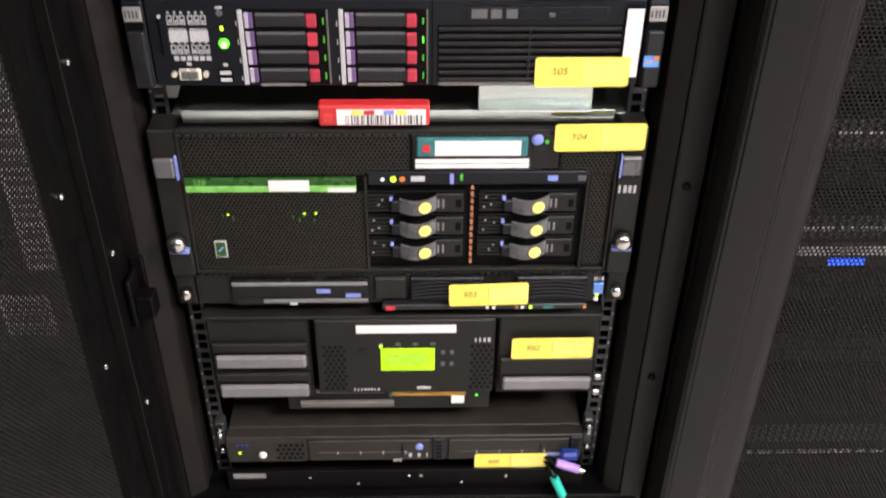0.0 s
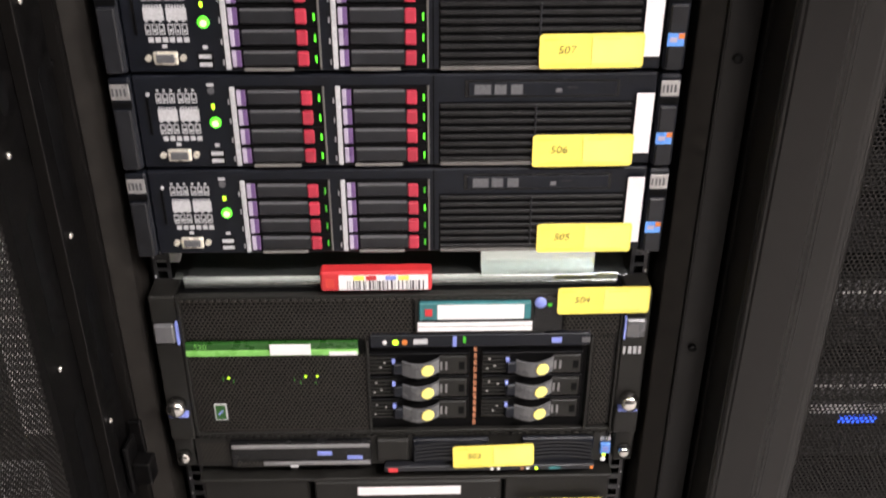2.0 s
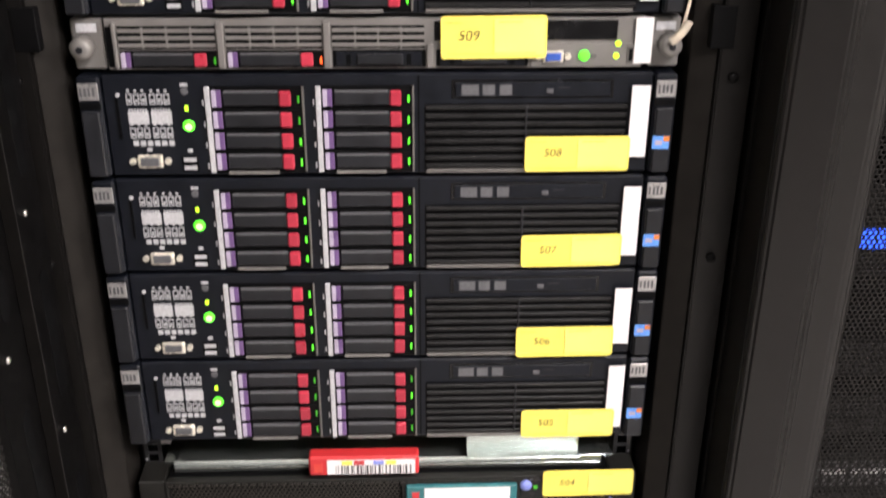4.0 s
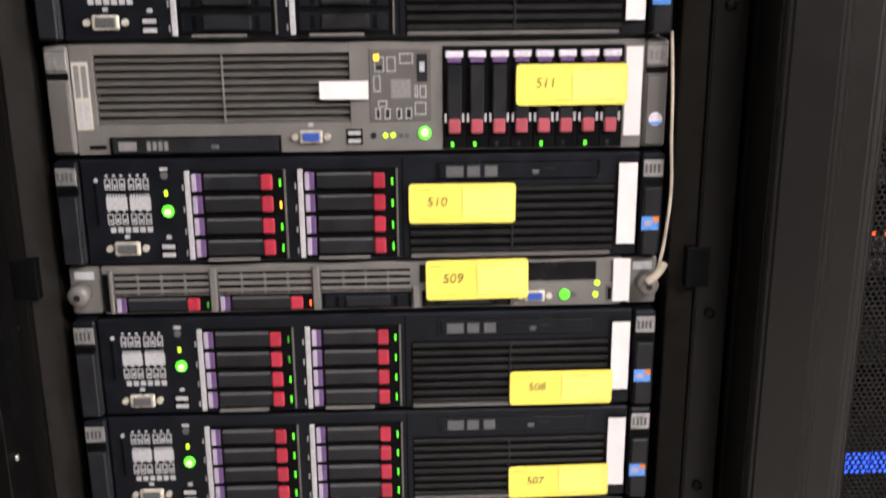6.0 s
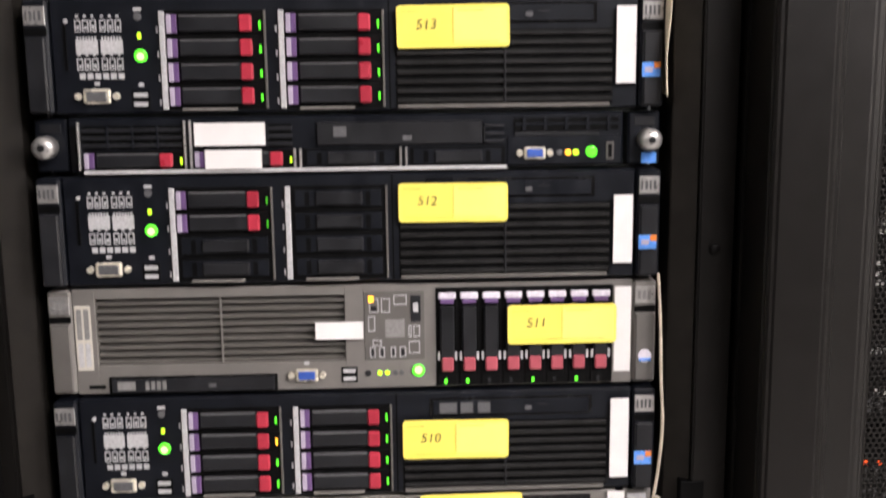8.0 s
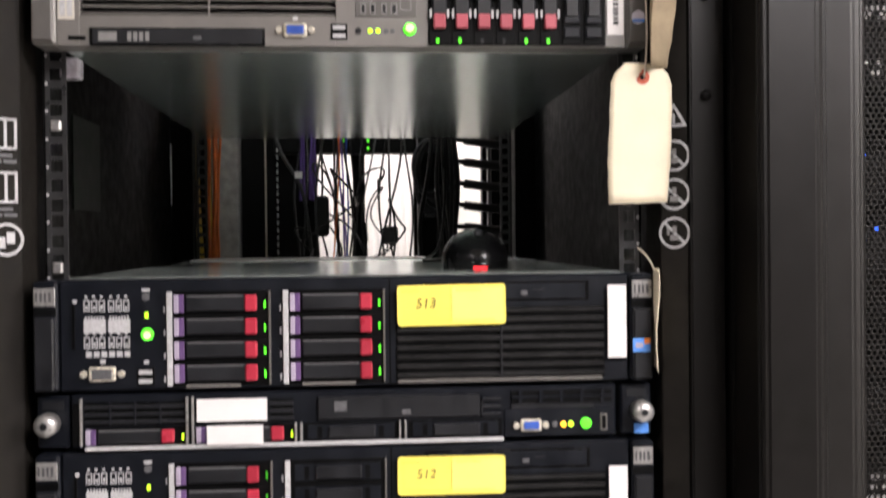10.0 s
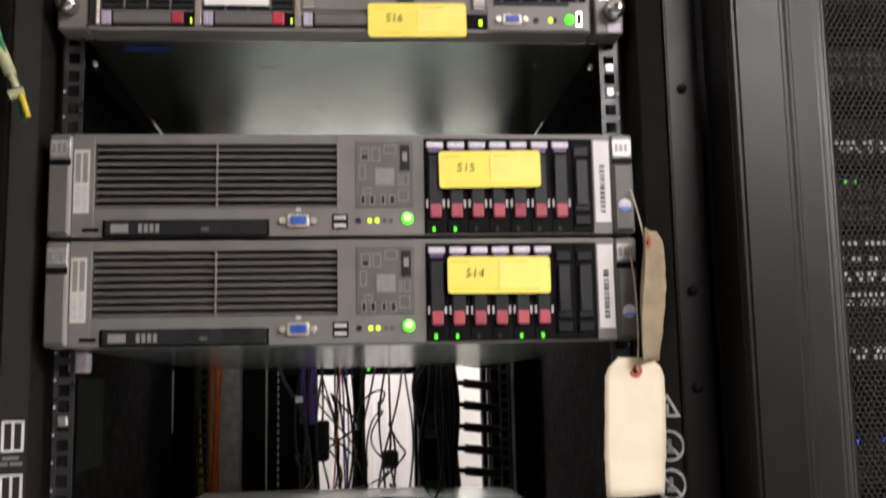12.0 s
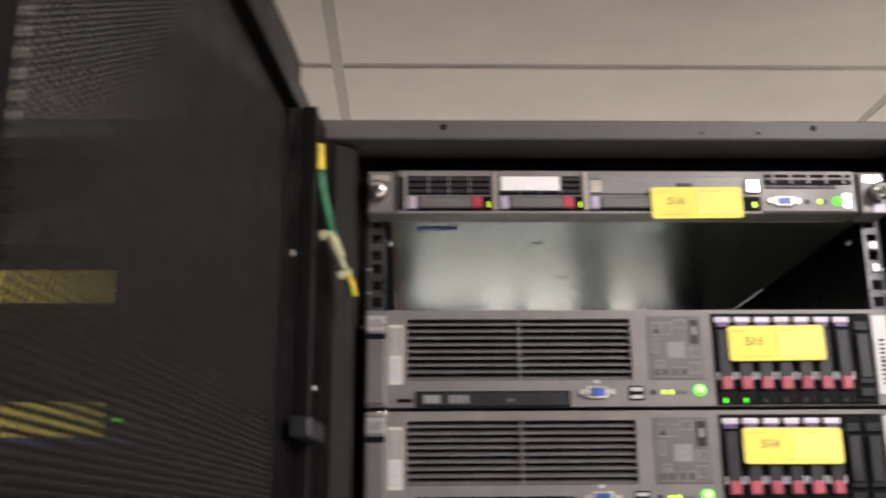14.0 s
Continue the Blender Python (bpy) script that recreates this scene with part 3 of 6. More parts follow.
    for x0, x1, z0, z1 in ((0.0130, 0.0210, 0.0030, 0.0245), (-0.0185, -0.0142, 0.0125, 0.0160), (-0.0190, -0.0170, -0.0250, -0.0190), (-0.0117, -0.0093, -0.0250, -0.0190), (-0.0025, -0.0005, -0.0250, -0.0190), (0.0050, 0.0075, -0.0250, -0.0190)):
        bx("board_mark", dg, x0, x1, z0, z1, -0.0006, 0.0, CHAR, 0)
    bx("module_mark", dg, 0.0150, 0.0190, 0.0110, 0.0185, -0.0008, 0.0, ink, 0)
    if note:
        bx("white_label", s, -0.0320, 0.0060, 0.0430, 0.0570, 0.0004, 0.0012, WHITE, 0, "small blank white label")
        bx("indicator_led", dg, -0.0205, -0.0165, 0.0195, 0.0245, -0.001, 0.0, AMBER, 0.0004)
    bx("drive_cage", s, 0.0640, 0.2065, 0.0022, 0.0828, 0.0032, 0.004, INKY, 0)
    for k in range(8):
        x0 = 0.0650 + 0.01765 * k
        w = 0.0160
        if k < full:
            d = bx("drive", s, x0, x0 + w, 0.0030, 0.0815, 0.0024, 0.02, INKY, 0.0006)
            bx("lever", d, -w * 0.36, w * 0.36, -0.018, 0.026, -0.0038, 0.0, CHAR, 0.0012)
            # Pearl white strip carries the painted highlight at the top of the tab.
            bx("tab_top", d, -w * 0.44, w * 0.44, 0.0318, 0.0370, -0.0030, 0.0, TABW, 0.0008)
            bx("tab", d, -w * 0.34, w * 0.34, 0.0280, 0.0316, -0.0026, 0.0, PURPLE, 0.0005)
            zb = -0.0272
            bx("release_button", d, -w * 0.30, w * 0.30, zb, zb + 0.0115, -0.0046, 0.0, ROSE, 0.0010)
            for q in (-1, 1):
                bx("lever_hinge", d, q * w * 0.43 - 0.0008, q * w * 0.43 + 0.0008, -0.0185, -0.012, -0.0022, 0.0, PRINT, 0)
            bx("status_led", d, -w * 0.16, -w * 0.02, -0.0385, -0.0345, -0.0006, 0.0, GLED if k in greens else CHAR, 0)
        else:
            d = bx("drive_blank", s, x0, x0 + w, 0.0030, 0.0815, 0.0024, 0.02, INKY, 0.0006)
            bx("grip", d, -w * 0.34, w * 0.34, -0.018, 0.022, -0.004, 0.0, CHAR, 0.0015)
            for q in (0.0245, -0.0225, -0.034):
                bx("cover", d, -w * 0.40, w * 0.40, q, q + 0.0085, -0.0025, 0.0, BLACK, 0.001)
    if full == 6:
        bx("slide_clip", s, -0.2330, -0.2170, -0.0175, -0.0005, 0.046, 0.060, TABW, 0.0015, "pale plastic slide clip")
    white_strip(s, 0.2080, 0.2212, strip[0], strip[1], 0.0028, int(bottom * 1000), not note)
    yellow_label(s, number, *lab, y=-0.0045, tilt=random.Random(number).uniform(-0.012, 0.012))
    return s


def slim_server(bottom, face, metal, number=None, lab=None, y=0.0, mode="grey"):
    s = thing("slim_rack_server", {"grey": "grey one-unit rack server with drives and thumbscrew ears", "black": "black one-unit rack server with two white labels",
              "bright": "silver one-unit rack server under the rack top"}[mode], "server", (0, y, bottom), "servers in the rack")
    h = U
    chassis(s, h, 0.68, DSTEEL if mode == "bright" else STEEL)
    bx("front_panel", s, -0.2150, 0.2120, 0.0014, h - 0.0020, 0.002, 0.031, face, 0.0012)
    for sgn in (-1, 1):
        a, b = sorted((sgn * 0.2165, sgn * 0.2413))
        ear = bx("ear", s, a, b, 0.0016, h - 0.0022, 0.004, 0.034, face, 0.0015)
        kn = disc("thumbscrew", ear, sgn * 0.003, -0.001, 0.0088, -0.014, 0.014, PLATE if mode == "black" else metal, dome=0.002)
        disc("screw_slot", kn, 0, 0, 0.0028, -0.0024, 0.001, CHAR, n=10)
        bx("ear_plate", ear, -0.008, 0.008, 0.0095, 0.0165, -0.001, 0.0, {"bright": metal, "grey": PRINT, "black": CHAR}[mode], 0.0006)
        if sgn > 0 and mode != "grey":
            bx("blue_badge", ear, -0.002, 0.010, -0.020, -0.0115, -0.0015, 0.0, BLUE if mode == "black" else LILAC, 0.0006)
    bx("pull_tab", s, -0.2140, -0.2085, 0.004, 0.036, 0.0006, 0.002, INKY if mode != "bright" else CHAR, 0.0005)
    posts = (-0.2070, -0.1245, -0.0410, 0.0405)
    if mode == "black":
        for k, x in enumerate(posts):
            for q in ((0.0,) if k == 0 else (-0.0022, 0.0022)):
                bx("post", s, x + q - 0.0008, x + q + 0.0008, 0.003, 0.040 if k < 2 else 0.0175, -0.0022, 0.002, PLATE, 0.0003, "thin bright divider")
    for k, x in enumerate(posts[:3] if mode != "black" else ()):
        bx("post", s, x - (0.0016 if k == 0 else 0.0028), x + (0.0016 if k == 0 else 0.0028), 0.003, 0.040, -0.0025, 0.002, metal, 0.0008)
    if mode == "grey":
        bx("post", s, 0.0380, 0.0430, 0.003, 0.022, -0.0025, 0.002, metal, 0.0008)
    # vents over the first drives
    vents = ((-0.2045, -0.1285), (-0.1205, -0.0450)) + (((-0.0370, 0.0360),) if mode == "grey" else ())
    for a, b in vents:
        v = bx("vent", s, a, b, 0.0185, 0.0365, 0.0012, 0.002, INKY, 0)
        w = (b - a) / 2
        for q in range(3):
            bx("slat", v, -w, w, -0.0075 + 0.0058 * q, -0.0045 + 0.0058 * q, -0.0016, 0.0, face if mode == "grey" else CHAR, 0.0003)
        for q in (-0.5, 0.0, 0.5):
            bx("vent_rib", v, w * q - 0.0006, w * q + 0.0006, -0.0085, 0.0085, -0.0022, 0.0, face, 0)
    # drives
    for k, a in enumerate((-0.2045, -0.1205)):
        led = {"grey": (GDIM, RLED), "black": (YLED, YLED), "bright": (YLED, YLED)}[mode][k]
        drive(s, a, 0.0030, 0.0770, 0.0140, 0.001, led=led, tab=PURPLE if mode != "bright" else LILAC, body=CHAR if mode != "bright" else SILVERD)
    if mode == "bright":
        drive(s, -0.0370, 0.0030, 0.1580, 0.0140, 0.001, led=YLED, tab=LILAC, body=SILVERD)
        bx("top_cover", s, -0.0300, 0.1060, 0.0190, 0.0365, 0.0004, 0.002, SILVER, 0.0006)
        for a in (-0.0372, 0.1085):
            bx("latch", s, a, a + 0.0115, 0.0200, 0.0330, -0.002, 0.002, CHROME, 0.001)
        bx("bottom_trim", s, -0.2150, 0.1210, -0.0006, 0.0022, -0.0010, 0.002, SILVER, 0.0005)
        for px, py in ((-0.12, 0.10), (-0.03, 0.13), (0.02, 0.07), (0.07, 0.11), (-0.06, 0.22), (0.03, 0.26), (0.10, 0.20), (-0.15, 0.28), (0.06, 0.34)):
            bx("base_rivet", s, px - 0.0014, px + 0.0014, 0.0004, 0.0010, py, py + 0.0025, INKY, 0.0004)
        for px, py in ((-0.075, 0.10), (-0.02, 0.17), (-0.03, 0.24), (0.05, 0.17)):
            bx("base_slot", s, px - 0.006, px + 0.006, 0.0004, 0.0010, py, py + 0.002, INKY, 0.0004)
        for sgn in (-1, 1):
            # Thin bright strips put in for the highlight on the lower case edges.
            bx("case_hem", s, sgn * 0.2215 - 0.0008, sgn * 0.2215 + 0.0008, -0.0006, 0.0008, 0.300, 0.660, STEEL, 0.0003, "bright strip put in as a highlight on the case edge")
            disc("slide_screw", s, sgn * 0.2225, -0.0130, 0.0032, 0.050, 0.004, CHROME, dome=0.001, n=10)
            disc("slide_screw", s, sgn * 0.2040, -0.0440, 0.0028, 0.230, 0.004, CHROME, dome=0.001, n=10)
        bx("blue_sticker", s, -0.1960, -0.1580, 0.0004, 0.0010, 0.045, 0.055, PS2B, 0)
        bx("cover_notch", s, 0.043, 0.058, 0.0235, 0.0295, 0.0, 0.0006, CHAR, 0)
    else:
        for a in (-0.0370, 0.0455):
            blank(s, a, 0.0030, 0.0740, 0.0140, 0.001)
        if mode == "black":
            bx("optical_drive", s, -0.0260, 0.1020, 0.0195, 0.0375, -0.001, 0.002, CHAR, 0.0008)
            bx("drive_mark", s, -0.013, -0.003, 0.026, 0.034, -0.0013, -0.001, PRINTD, 0)
            bx("eject_button", s, 0.040, 0.047, 0.0225, 0.0265, -0.0016, -0.001, PRINTD, 0.0003)
            boxes("vent_box", s, [(0.1030, 0.1190, 0.0200 + q * 0.006, 0.0220 + q * 0.006, -0.001, 0.002) for q in range(3)] + [(0.1030, 0.1042, 0.020, 0.034, -0.001, 0.002)], CHAR)
            bx("bottom_trim", s, -0.2040, 0.1205, -0.0002, 0.0026, -0.003, 0.002, PRINT, 0.0006, "pale bottom trim")
        else:
            bx("optical_drive", s, 0.044, 0.190, 0.0245, 0.0400, 0.0006, 0.002, GLOSSB, 0.0006)
    # right control panel
    cp = bx("control_panel", s, 0.1215, 0.2105, 0.0025, 0.0215 if mode == "grey" else 0.0245, 0.0006, 0.002, face, 0.0006)
    if mode != "grey":
        v = bx("vent", s, 0.1270, 0.2080, 0.0290, 0.0385, 0.0008, 0.002, INKY, 0)
        bx("slat", v, -0.040, 0.040, -0.001, 0.001, -0.0016, 0.0, face, 0.0003)
        for q in range(-2, 3):
            bx("vent_rib", v, q * 0.0165 - 0.0012, q * 0.0165 + 0.0012, -0.0047, 0.0047, -0.0018, 0.0, face, 0)
        bx("slim_tray", s, 0.1270, 0.1930, 0.0245, 0.0282, 0.0, 0.002, CHAR, 0.0005)
    vx = 0.1390 if mode == "grey" else 0.1425
    vga(s, vx, 0.0115, 0.001, SHELL, VGAB, 0.028, 0.0115)
    lx = 0.1640 if mode == "grey" else (0.1870 if mode == "black" else 0.1930)
    disc("power_button", s, lx, 0.0120, 0.0045, -0.001, 0.0016, GLED, dome=0.0005, label="round power button lit green")
    for k, (a, m) in enumerate({"grey": ((0.172, SILVERD), (0.190, YLED), (0.191, YLED)), "black": ((0.162, PRINTD), (0.1688, AMBER), (0.1748, YLED)),
                                "bright": ((0.1640, CHAR), (0.1765, YLED), (0.1800, CHAR))}[mode]):
        z = 0.0115 + (0.010 if mode == "grey" and k == 2 else 0)
        disc("indicator", s, a, z, 0.0024, -0.0004, 0.001, m, n=10)
    usb = bx("usb_port", s, 0.1985, 0.2045, 0.0055, 0.0195, -0.0004, 0.001, CHROME if mode == "bright" else SILVERD, 0.0006)
    bx("usb_slot", usb, -0.0014, 0.0014, -0.005, 0.005, -0.0006, 0.0, INKY, 0)
    if mode == "grey":
        white_strip(s, 0.2040, 0.2180, 0.0055, 0.0425, -0.0012, 12)
    if mode == "black":
        bx("white_label", s, -0.1190, -0.0650, 0.0205, 0.0380, -0.0022, -0.0015, WHITE, 0)
        bx("white_label", s, -0.1110, -0.0680, 0.0030, 0.0175, -0.0052, -0.0042, WHITE, 0)
    if mode == "bright":
        bx("white_label", s, -0.1190, -0.0650, 0.0215, 0.0350, -0.0022, -0.0015, WHITE, 0)
    if number:
        yellow_label(s, number, *lab, y=-0.0045, tilt=random.Random(number).uniform(-0.012, 0.012))
    return s


# ---- the rack ----
def rail_mesh():
    """A square-holed mounting rail, its face in the xz plane."""
    bm = bmesh.new()
    w, hole = 0.0165, 0.0095
    add_box(bm, -w / 2, -hole / 2, 0, 0.002, 0, 42 * U)
    add_box(bm, hole / 2, w / 2, 0, 0.002, 0, 42 * U)
    edge = 0.0
    for u in range(42):
        for c in (0.00635, 0.02223, 0.0381):
            z = u * U + c
            add_box(bm, -hole / 2, hole / 2, 0, 0.002, edge, z - hole / 2)
            edge = z + hole / 2
    add_box(bm, -hole / 2, hole / 2, 0, 0.002, edge, 42 * U)
    return bm


def rack_frame(name, x, label, dressed):
    r = thing(name, label, "server rack", (x, 0, 0))
    top = 1.997
    for s in (-1, 1):
        # corner post: outer flat, inner slope, return into the depth
        out = [(s * 0.2985, -0.010), (s * 0.2712, -0.010), (s * 0.2705, -0.004), (s * 0.2705, 0.040), (s * 0.2985, 0.040)]
        prism("post", r, out, 0.03, top - 0.0195, RACKG, bev=0.0012)
        out = [(s * 0.2702, -0.006), (s * 0.2515, 0.006), (s * 0.2500, 0.045), (s * 0.2540, 0.045), (s * 0.2702, 0.040)]
        prism("inner_flange", r, out, 0.03, top - 0.0225, RACKM, "dull black inner flange", bev=0.0008)
        out = [(s * 0.2985, 0.86), (s * 0.2600, 0.86), (s * 0.2600, 0.90), (s * 0.2985, 0.90)]
        prism("rear_post", r, out, 0.03, top - 0.0195, RACK, bev=0.001)
        boxes("side_panel", r, [tuple(sorted((s * 0.2940, s * 0.2985))) + (0.05, top - 0.0165, 0.042, 0.86)], INKY)
        part("rail", rail_mesh(), RAIL, r, "zinc rail with square holes", (s * 0.2330, 0.036, 0.0962))
        boxes("rail_flange", r, [tuple(sorted((s * 0.2413, s * 0.2432))) + (0.0962, 0.0962 + 42 * U, 0.036, 0.075)], RACK)
        part("rear_rail", rail_mesh(), RAIL, r, "", (s * 0.2330, 0.78, 0.0962))
        if dressed:
            for z in (0.30, 0.562, 0.86, 1.02, 1.27, 1.607, 1.686, 1.858):
                disc("bolt", r, s * 0.2835, z, 0.0042, -0.0135, 0.004, RACK, dome=0.001, n=12)
            for k in range(80):
                bx("unit_tick", r, s * 0.2402 - 0.0009, s * 0.2402 + 0.0009, 0.110 + k * U / 2, 0.1125 + k * U / 2, 0.0352, 0.036, PRINT, 0)
            for z in ((1.589, 1.475) if s < 0 else (1.890, 1.868, 0.255, 0.230)):
                bx("cage_nut", r, s * 0.2330 - 0.0042, s * 0.2330 + 0.0042, z - 0.0045, z + 0.0045, 0.0335, 0.038, PLATE, 0.0015, "bright metal cage nut")
            bx("keyhole", r, s * 0.2715 - 0.0095, s * 0.2715 + 0.0095, 1.043, 1.077, -0.0108, 0.006, INKY, 0.0006)
    bx("top_bar", r, -0.2985, 0.2985, top - 0.019, top, -0.010, 0.040, TOPM, 0.0015)
    bx("top_panel", r, -0.2985, 0.2985, top - 0.016, top - 0.002, 0.041, 0.90, RACK, 0.001)
    bx("inner_lintel", r, -0.2490, 0.2490, top - 0.060, top - 0.0215, 0.040, 0.046, RACK, 0.001)
    bx("base_plate", r, -0.2930, 0.2930, 0.03, 0.092, -0.010, 0.90, RACK, 0.002)
    bx("rear_top_bar", r, -0.259, 0.259, top - 0.06, top - 0.017, 0.86, 0.90, RACK, 0.001)
    for s in (-1, 1):
        for yy in (0.05, 0.82):
            bx("foot", r, s * 0.25 - 0.02, s * 0.25 + 0.02, 0.0, 0.031, yy, yy + 0.04, RACK, 0.003)
    if dressed:
        bx("base_lip", r, -0.2230, 0.2230, 0.0925, 0.1280, 0.003, 0.0105, RACK, 0.001)
        for hx, hz in ((-0.120, 0.117), (0.004, 0.119), (0.019, 0.119), (0.126, 0.116), (-0.060, 0.104), (0.070, 0.105)):
            disc("base_screw", r, hx, hz, 0.0024, 0.0016, 0.0016, CHROME, dome=0.0006, n=10)
        bx("pale_sticker", r, -0.2150, -0.1750, 0.1170, 0.1250, 0.0022, 0.0030, PRINTG, 0)
    if not dressed:
        # Unseen panel added to stop light from behind showing through the rack.
        bx("rear_door", r, -0.2590, 0.2590, 0.093, top - 0.062, 0.86, 0.885, RACK, 0.002)
    if dressed:
        for k, (hx, hr) in enumerate(((-0.172, 0.0030), (0.066, 0.0016), (0.118, 0.0016), (0.170, 0.0030))):
            disc("bar_hole", r, hx, top - 0.0075 + (0 if hr > 0.002 else -0.005), hr, -0.0106, 0.001, INKY, n=12)
    return r


rack = rack_frame("server_rack", 0.0, "open black server rack filled with servers", True)

# warning marks on the posts: open circles on one, cabinet pictures on the other
def ring_mesh(r0, r1, material, n=24):
    bm = bmesh.new()
    turn = [math.pi / 2 + k * 2 * math.pi / n for k in range(n)]
    o = [bm.verts.new((r1 * math.cos(a), 0, r1 * math.sin(a))) for a in turn]
    i = [bm.verts.new((r0 * math.cos(a), 0, r0 * math.sin(a))) for a in turn]
    for k in range(n):
        bm.faces.new((o[k], o[(k + 1) % n], i[(k + 1) % n], i[k]))
    return bm


SLOPE = math.atan2(0.012, 0.0187)
SIGNX, SIGNY = 0.2605, -0.0003
for z in (1.560, 1.529, 1.498):
    ob = part("warning_sign", ring_mesh(0.0108, 0.0128, PRINT), PRINT, rack, "printed grey prohibition ring", (SIGNX, SIGNY, z))
    ob.rotation_euler = (0, 0, -SLOPE)
    attach("slash", box_mesh(0.0020, 0.0004, 0.0225, PRINT, 0), ob, (0, -0.0002, 0), rot=(0, radians(-45), 0))
    boxes("picture", ob, [(-0.0035, 0.0035, -0.0060, -0.0015, -0.0003, 0.0), (-0.0018, 0.0018, 0.0000, 0.0055, -0.0003, 0.0), (-0.0060, -0.0040, -0.0020, 0.0040, -0.0003, 0.0)], PRINTG)
tri = part("warning_sign", ring_mesh(0.0085, 0.0128, PRINT, 3), PRINT, rack, "printed grey warning triangle", (SIGNX, SIGNY, 1.5895))
tri.rotation_euler = (0, 0, -SLOPE)
bx("picture", tri, -0.0010, 0.0010, -0.0035, 0.0040, -0.0003, 0.0, PRINT, 0)
for z in (1.579, 1.538):
    ob = boxes("cabinet_sign", rack, [(-0.0085, -0.0065, -0.012, 0.012, -0.0004, 0), (0.0065, 0.0085, -0.012, 0.012, -0.0004, 0), (-0.0010, 0.0010, -0.012, 0.012, -0.0004, 0), (-0.0085, 0.0085, 0.0102, 0.012, -0.0004, 0), (-0.0085, 0.0085, -0.012, -0.0102, -0.0004, 0)], PRINT, "printed grey cabinet outline")
    ob.location, ob.rotation_euler = (-SIGNX, SIGNY, z), (0, 0, SLOPE)
    sm = boxes("sign_caption", rack, [(-0.0085, -0.0030, -0.004, -0.0015, -0.0004, 0), (-0.0015, 0.0080, -0.004, -0.0015, -0.0004, 0), (-0.0070, 0.0050, 0.0005, 0.003, -0.0004, 0)], PRINTD)
    sm.location, sm.rotation_euler = (-SIGNX, SIGNY, z - 0.0185), (0, 0, SLOPE)
ob = part("warning_sign", ring_mesh(0.0105, 0.0128, PRINT), PRINT, rack, "printed grey ring", (-SIGNX, SIGNY, 1.498))
ob.rotation_euler = (0, 0, SLOPE)
boxes("picture", ob, [(-0.006, -0.001, -0.0065, 0.002, -0.0003, 0.0), (0.000, 0.006, -0.003, 0.0055, -0.0003, 0.0)], PRINT)

# ---- perforated doors ----
SHEET = perforated("perforated_sheet", 0.424, 1.86, 0.0048, 0.0019, 0.0010)
finish(SHEET, MESHM)


def rack_door(name, label, m):
    """A door in its own space: hinge at the origin, width along x, outside towards -y."""
    d = thing(name, label, "rack door")
    d.matrix_basis = m
    w, top = 0.590, 1.965
    for q in (0, 1):
        pts = [(0.003, 0.000), (0.003, -0.051), (0.008, -0.056), (0.047, -0.056), (0.052, -0.0525), (0.0545, -0.0500), (0.079, -0.0465), (0.087, -0.0435), (0.0925, -0.0385), (0.095, -0.0310), (0.095, 0.000)]
        if q:
            pts = [(w - x, y) for x, y in pts]
        prism("stile", d, pts, 0.055, top + 0.012, RACKG, "stepped dark grey door edge", bev=0.0022)
    bx("top_rail", d, 0.0955, w - 0.0955, top - 0.008, top + 0.011, -0.034, 0.0, RACKG, 0.003)
    bx("bottom_rail", d, 0.0955, w - 0.0955, 0.056, 0.110, -0.034, 0.0, RACKG, 0.003)
    attach("perforated_sheet", SHEET, d, (w / 2, -0.032, 0.100), "finely perforated black steel sheet")
    return d


right_door = rack_door("perforated_rack_door", "closed black perforated door of the neighbouring rack", pose(0.302, -0.012, 0))

# own door, swung open square to the rack, inner side towards the servers
left_door = thing("open_rack_door", "open black perforated rack door hinged beside the posts", "rack door")
left_door.matrix_basis = pose(-0.293, -0.013, 0, 0, 0, -95)
# local x runs towards the aisle, local +y towards the servers
boxes("hinge_stile", left_door, [(0.0, 0.105, 0.05, 2.0, -0.006, 0.004)], RACK)
bx("stile_fold", left_door, 0.003, 0.050, 0.05, 1.985, 0.0045, 0.0145, RACK, 0.001)
# Strip in the paler paint stands for light caught on the fold edge.
bx("fold_edge", left_door, 0.0505, 0.0520, 0.05, 1.985, 0.0045, 0.0160, RACKG, 0.0004, "paler strip put in for the lit fold edge")
bx("far_stile", left_door, 0.545, 0.590, 0.05, 2.0, -0.008, 0.006, RACK, 0.002)
bx("top_rail", left_door, 0.1055, 0.5445, 1.960, 2.0, -0.006, 0.012, RACK, 0.001)
bx("bottom_rail", left_door, 0.1055, 0.5445, 0.05, 0.102, -0.006, 0.012, RACK, 0.001)
attach("perforated_sheet", SHEET, left_door, (0.325, 0.0012, 0.100), "finely perforated black steel sheet", rot=(0, 0, math.pi))
for k in range(9):
    z = 0.14 + k * 0.205
    for x, y in ((0.024, 0.0140), (0.074, 0.0036)):
        zz = z + (0.10 if x > 0.05 else 0)
        bx("slot", left_door, x - 0.0075, x + 0.0075, zz, zz + 0.105, y + 0.0006, y + 0.0012, INKY, 0.0003)
        attach("slot_end", disc_mesh(0.0075, 0.0006, INKY, 14), left_door, (x, y + 0.0012, zz), rot=(0, 0, math.pi))
        attach("slot_end", disc_mesh(0.0075, 0.0006, INKY, 14), left_door, (x, y + 0.0012, zz + 0.105), rot=(0, 0, math.pi))
        attach("door_screw", disc_mesh(0.0034, 0.004, CHROME, 10, 0.001), left_door, (x + 0.013, y + 0.0035, zz - 0.035), rot=(0, 0, math.pi))
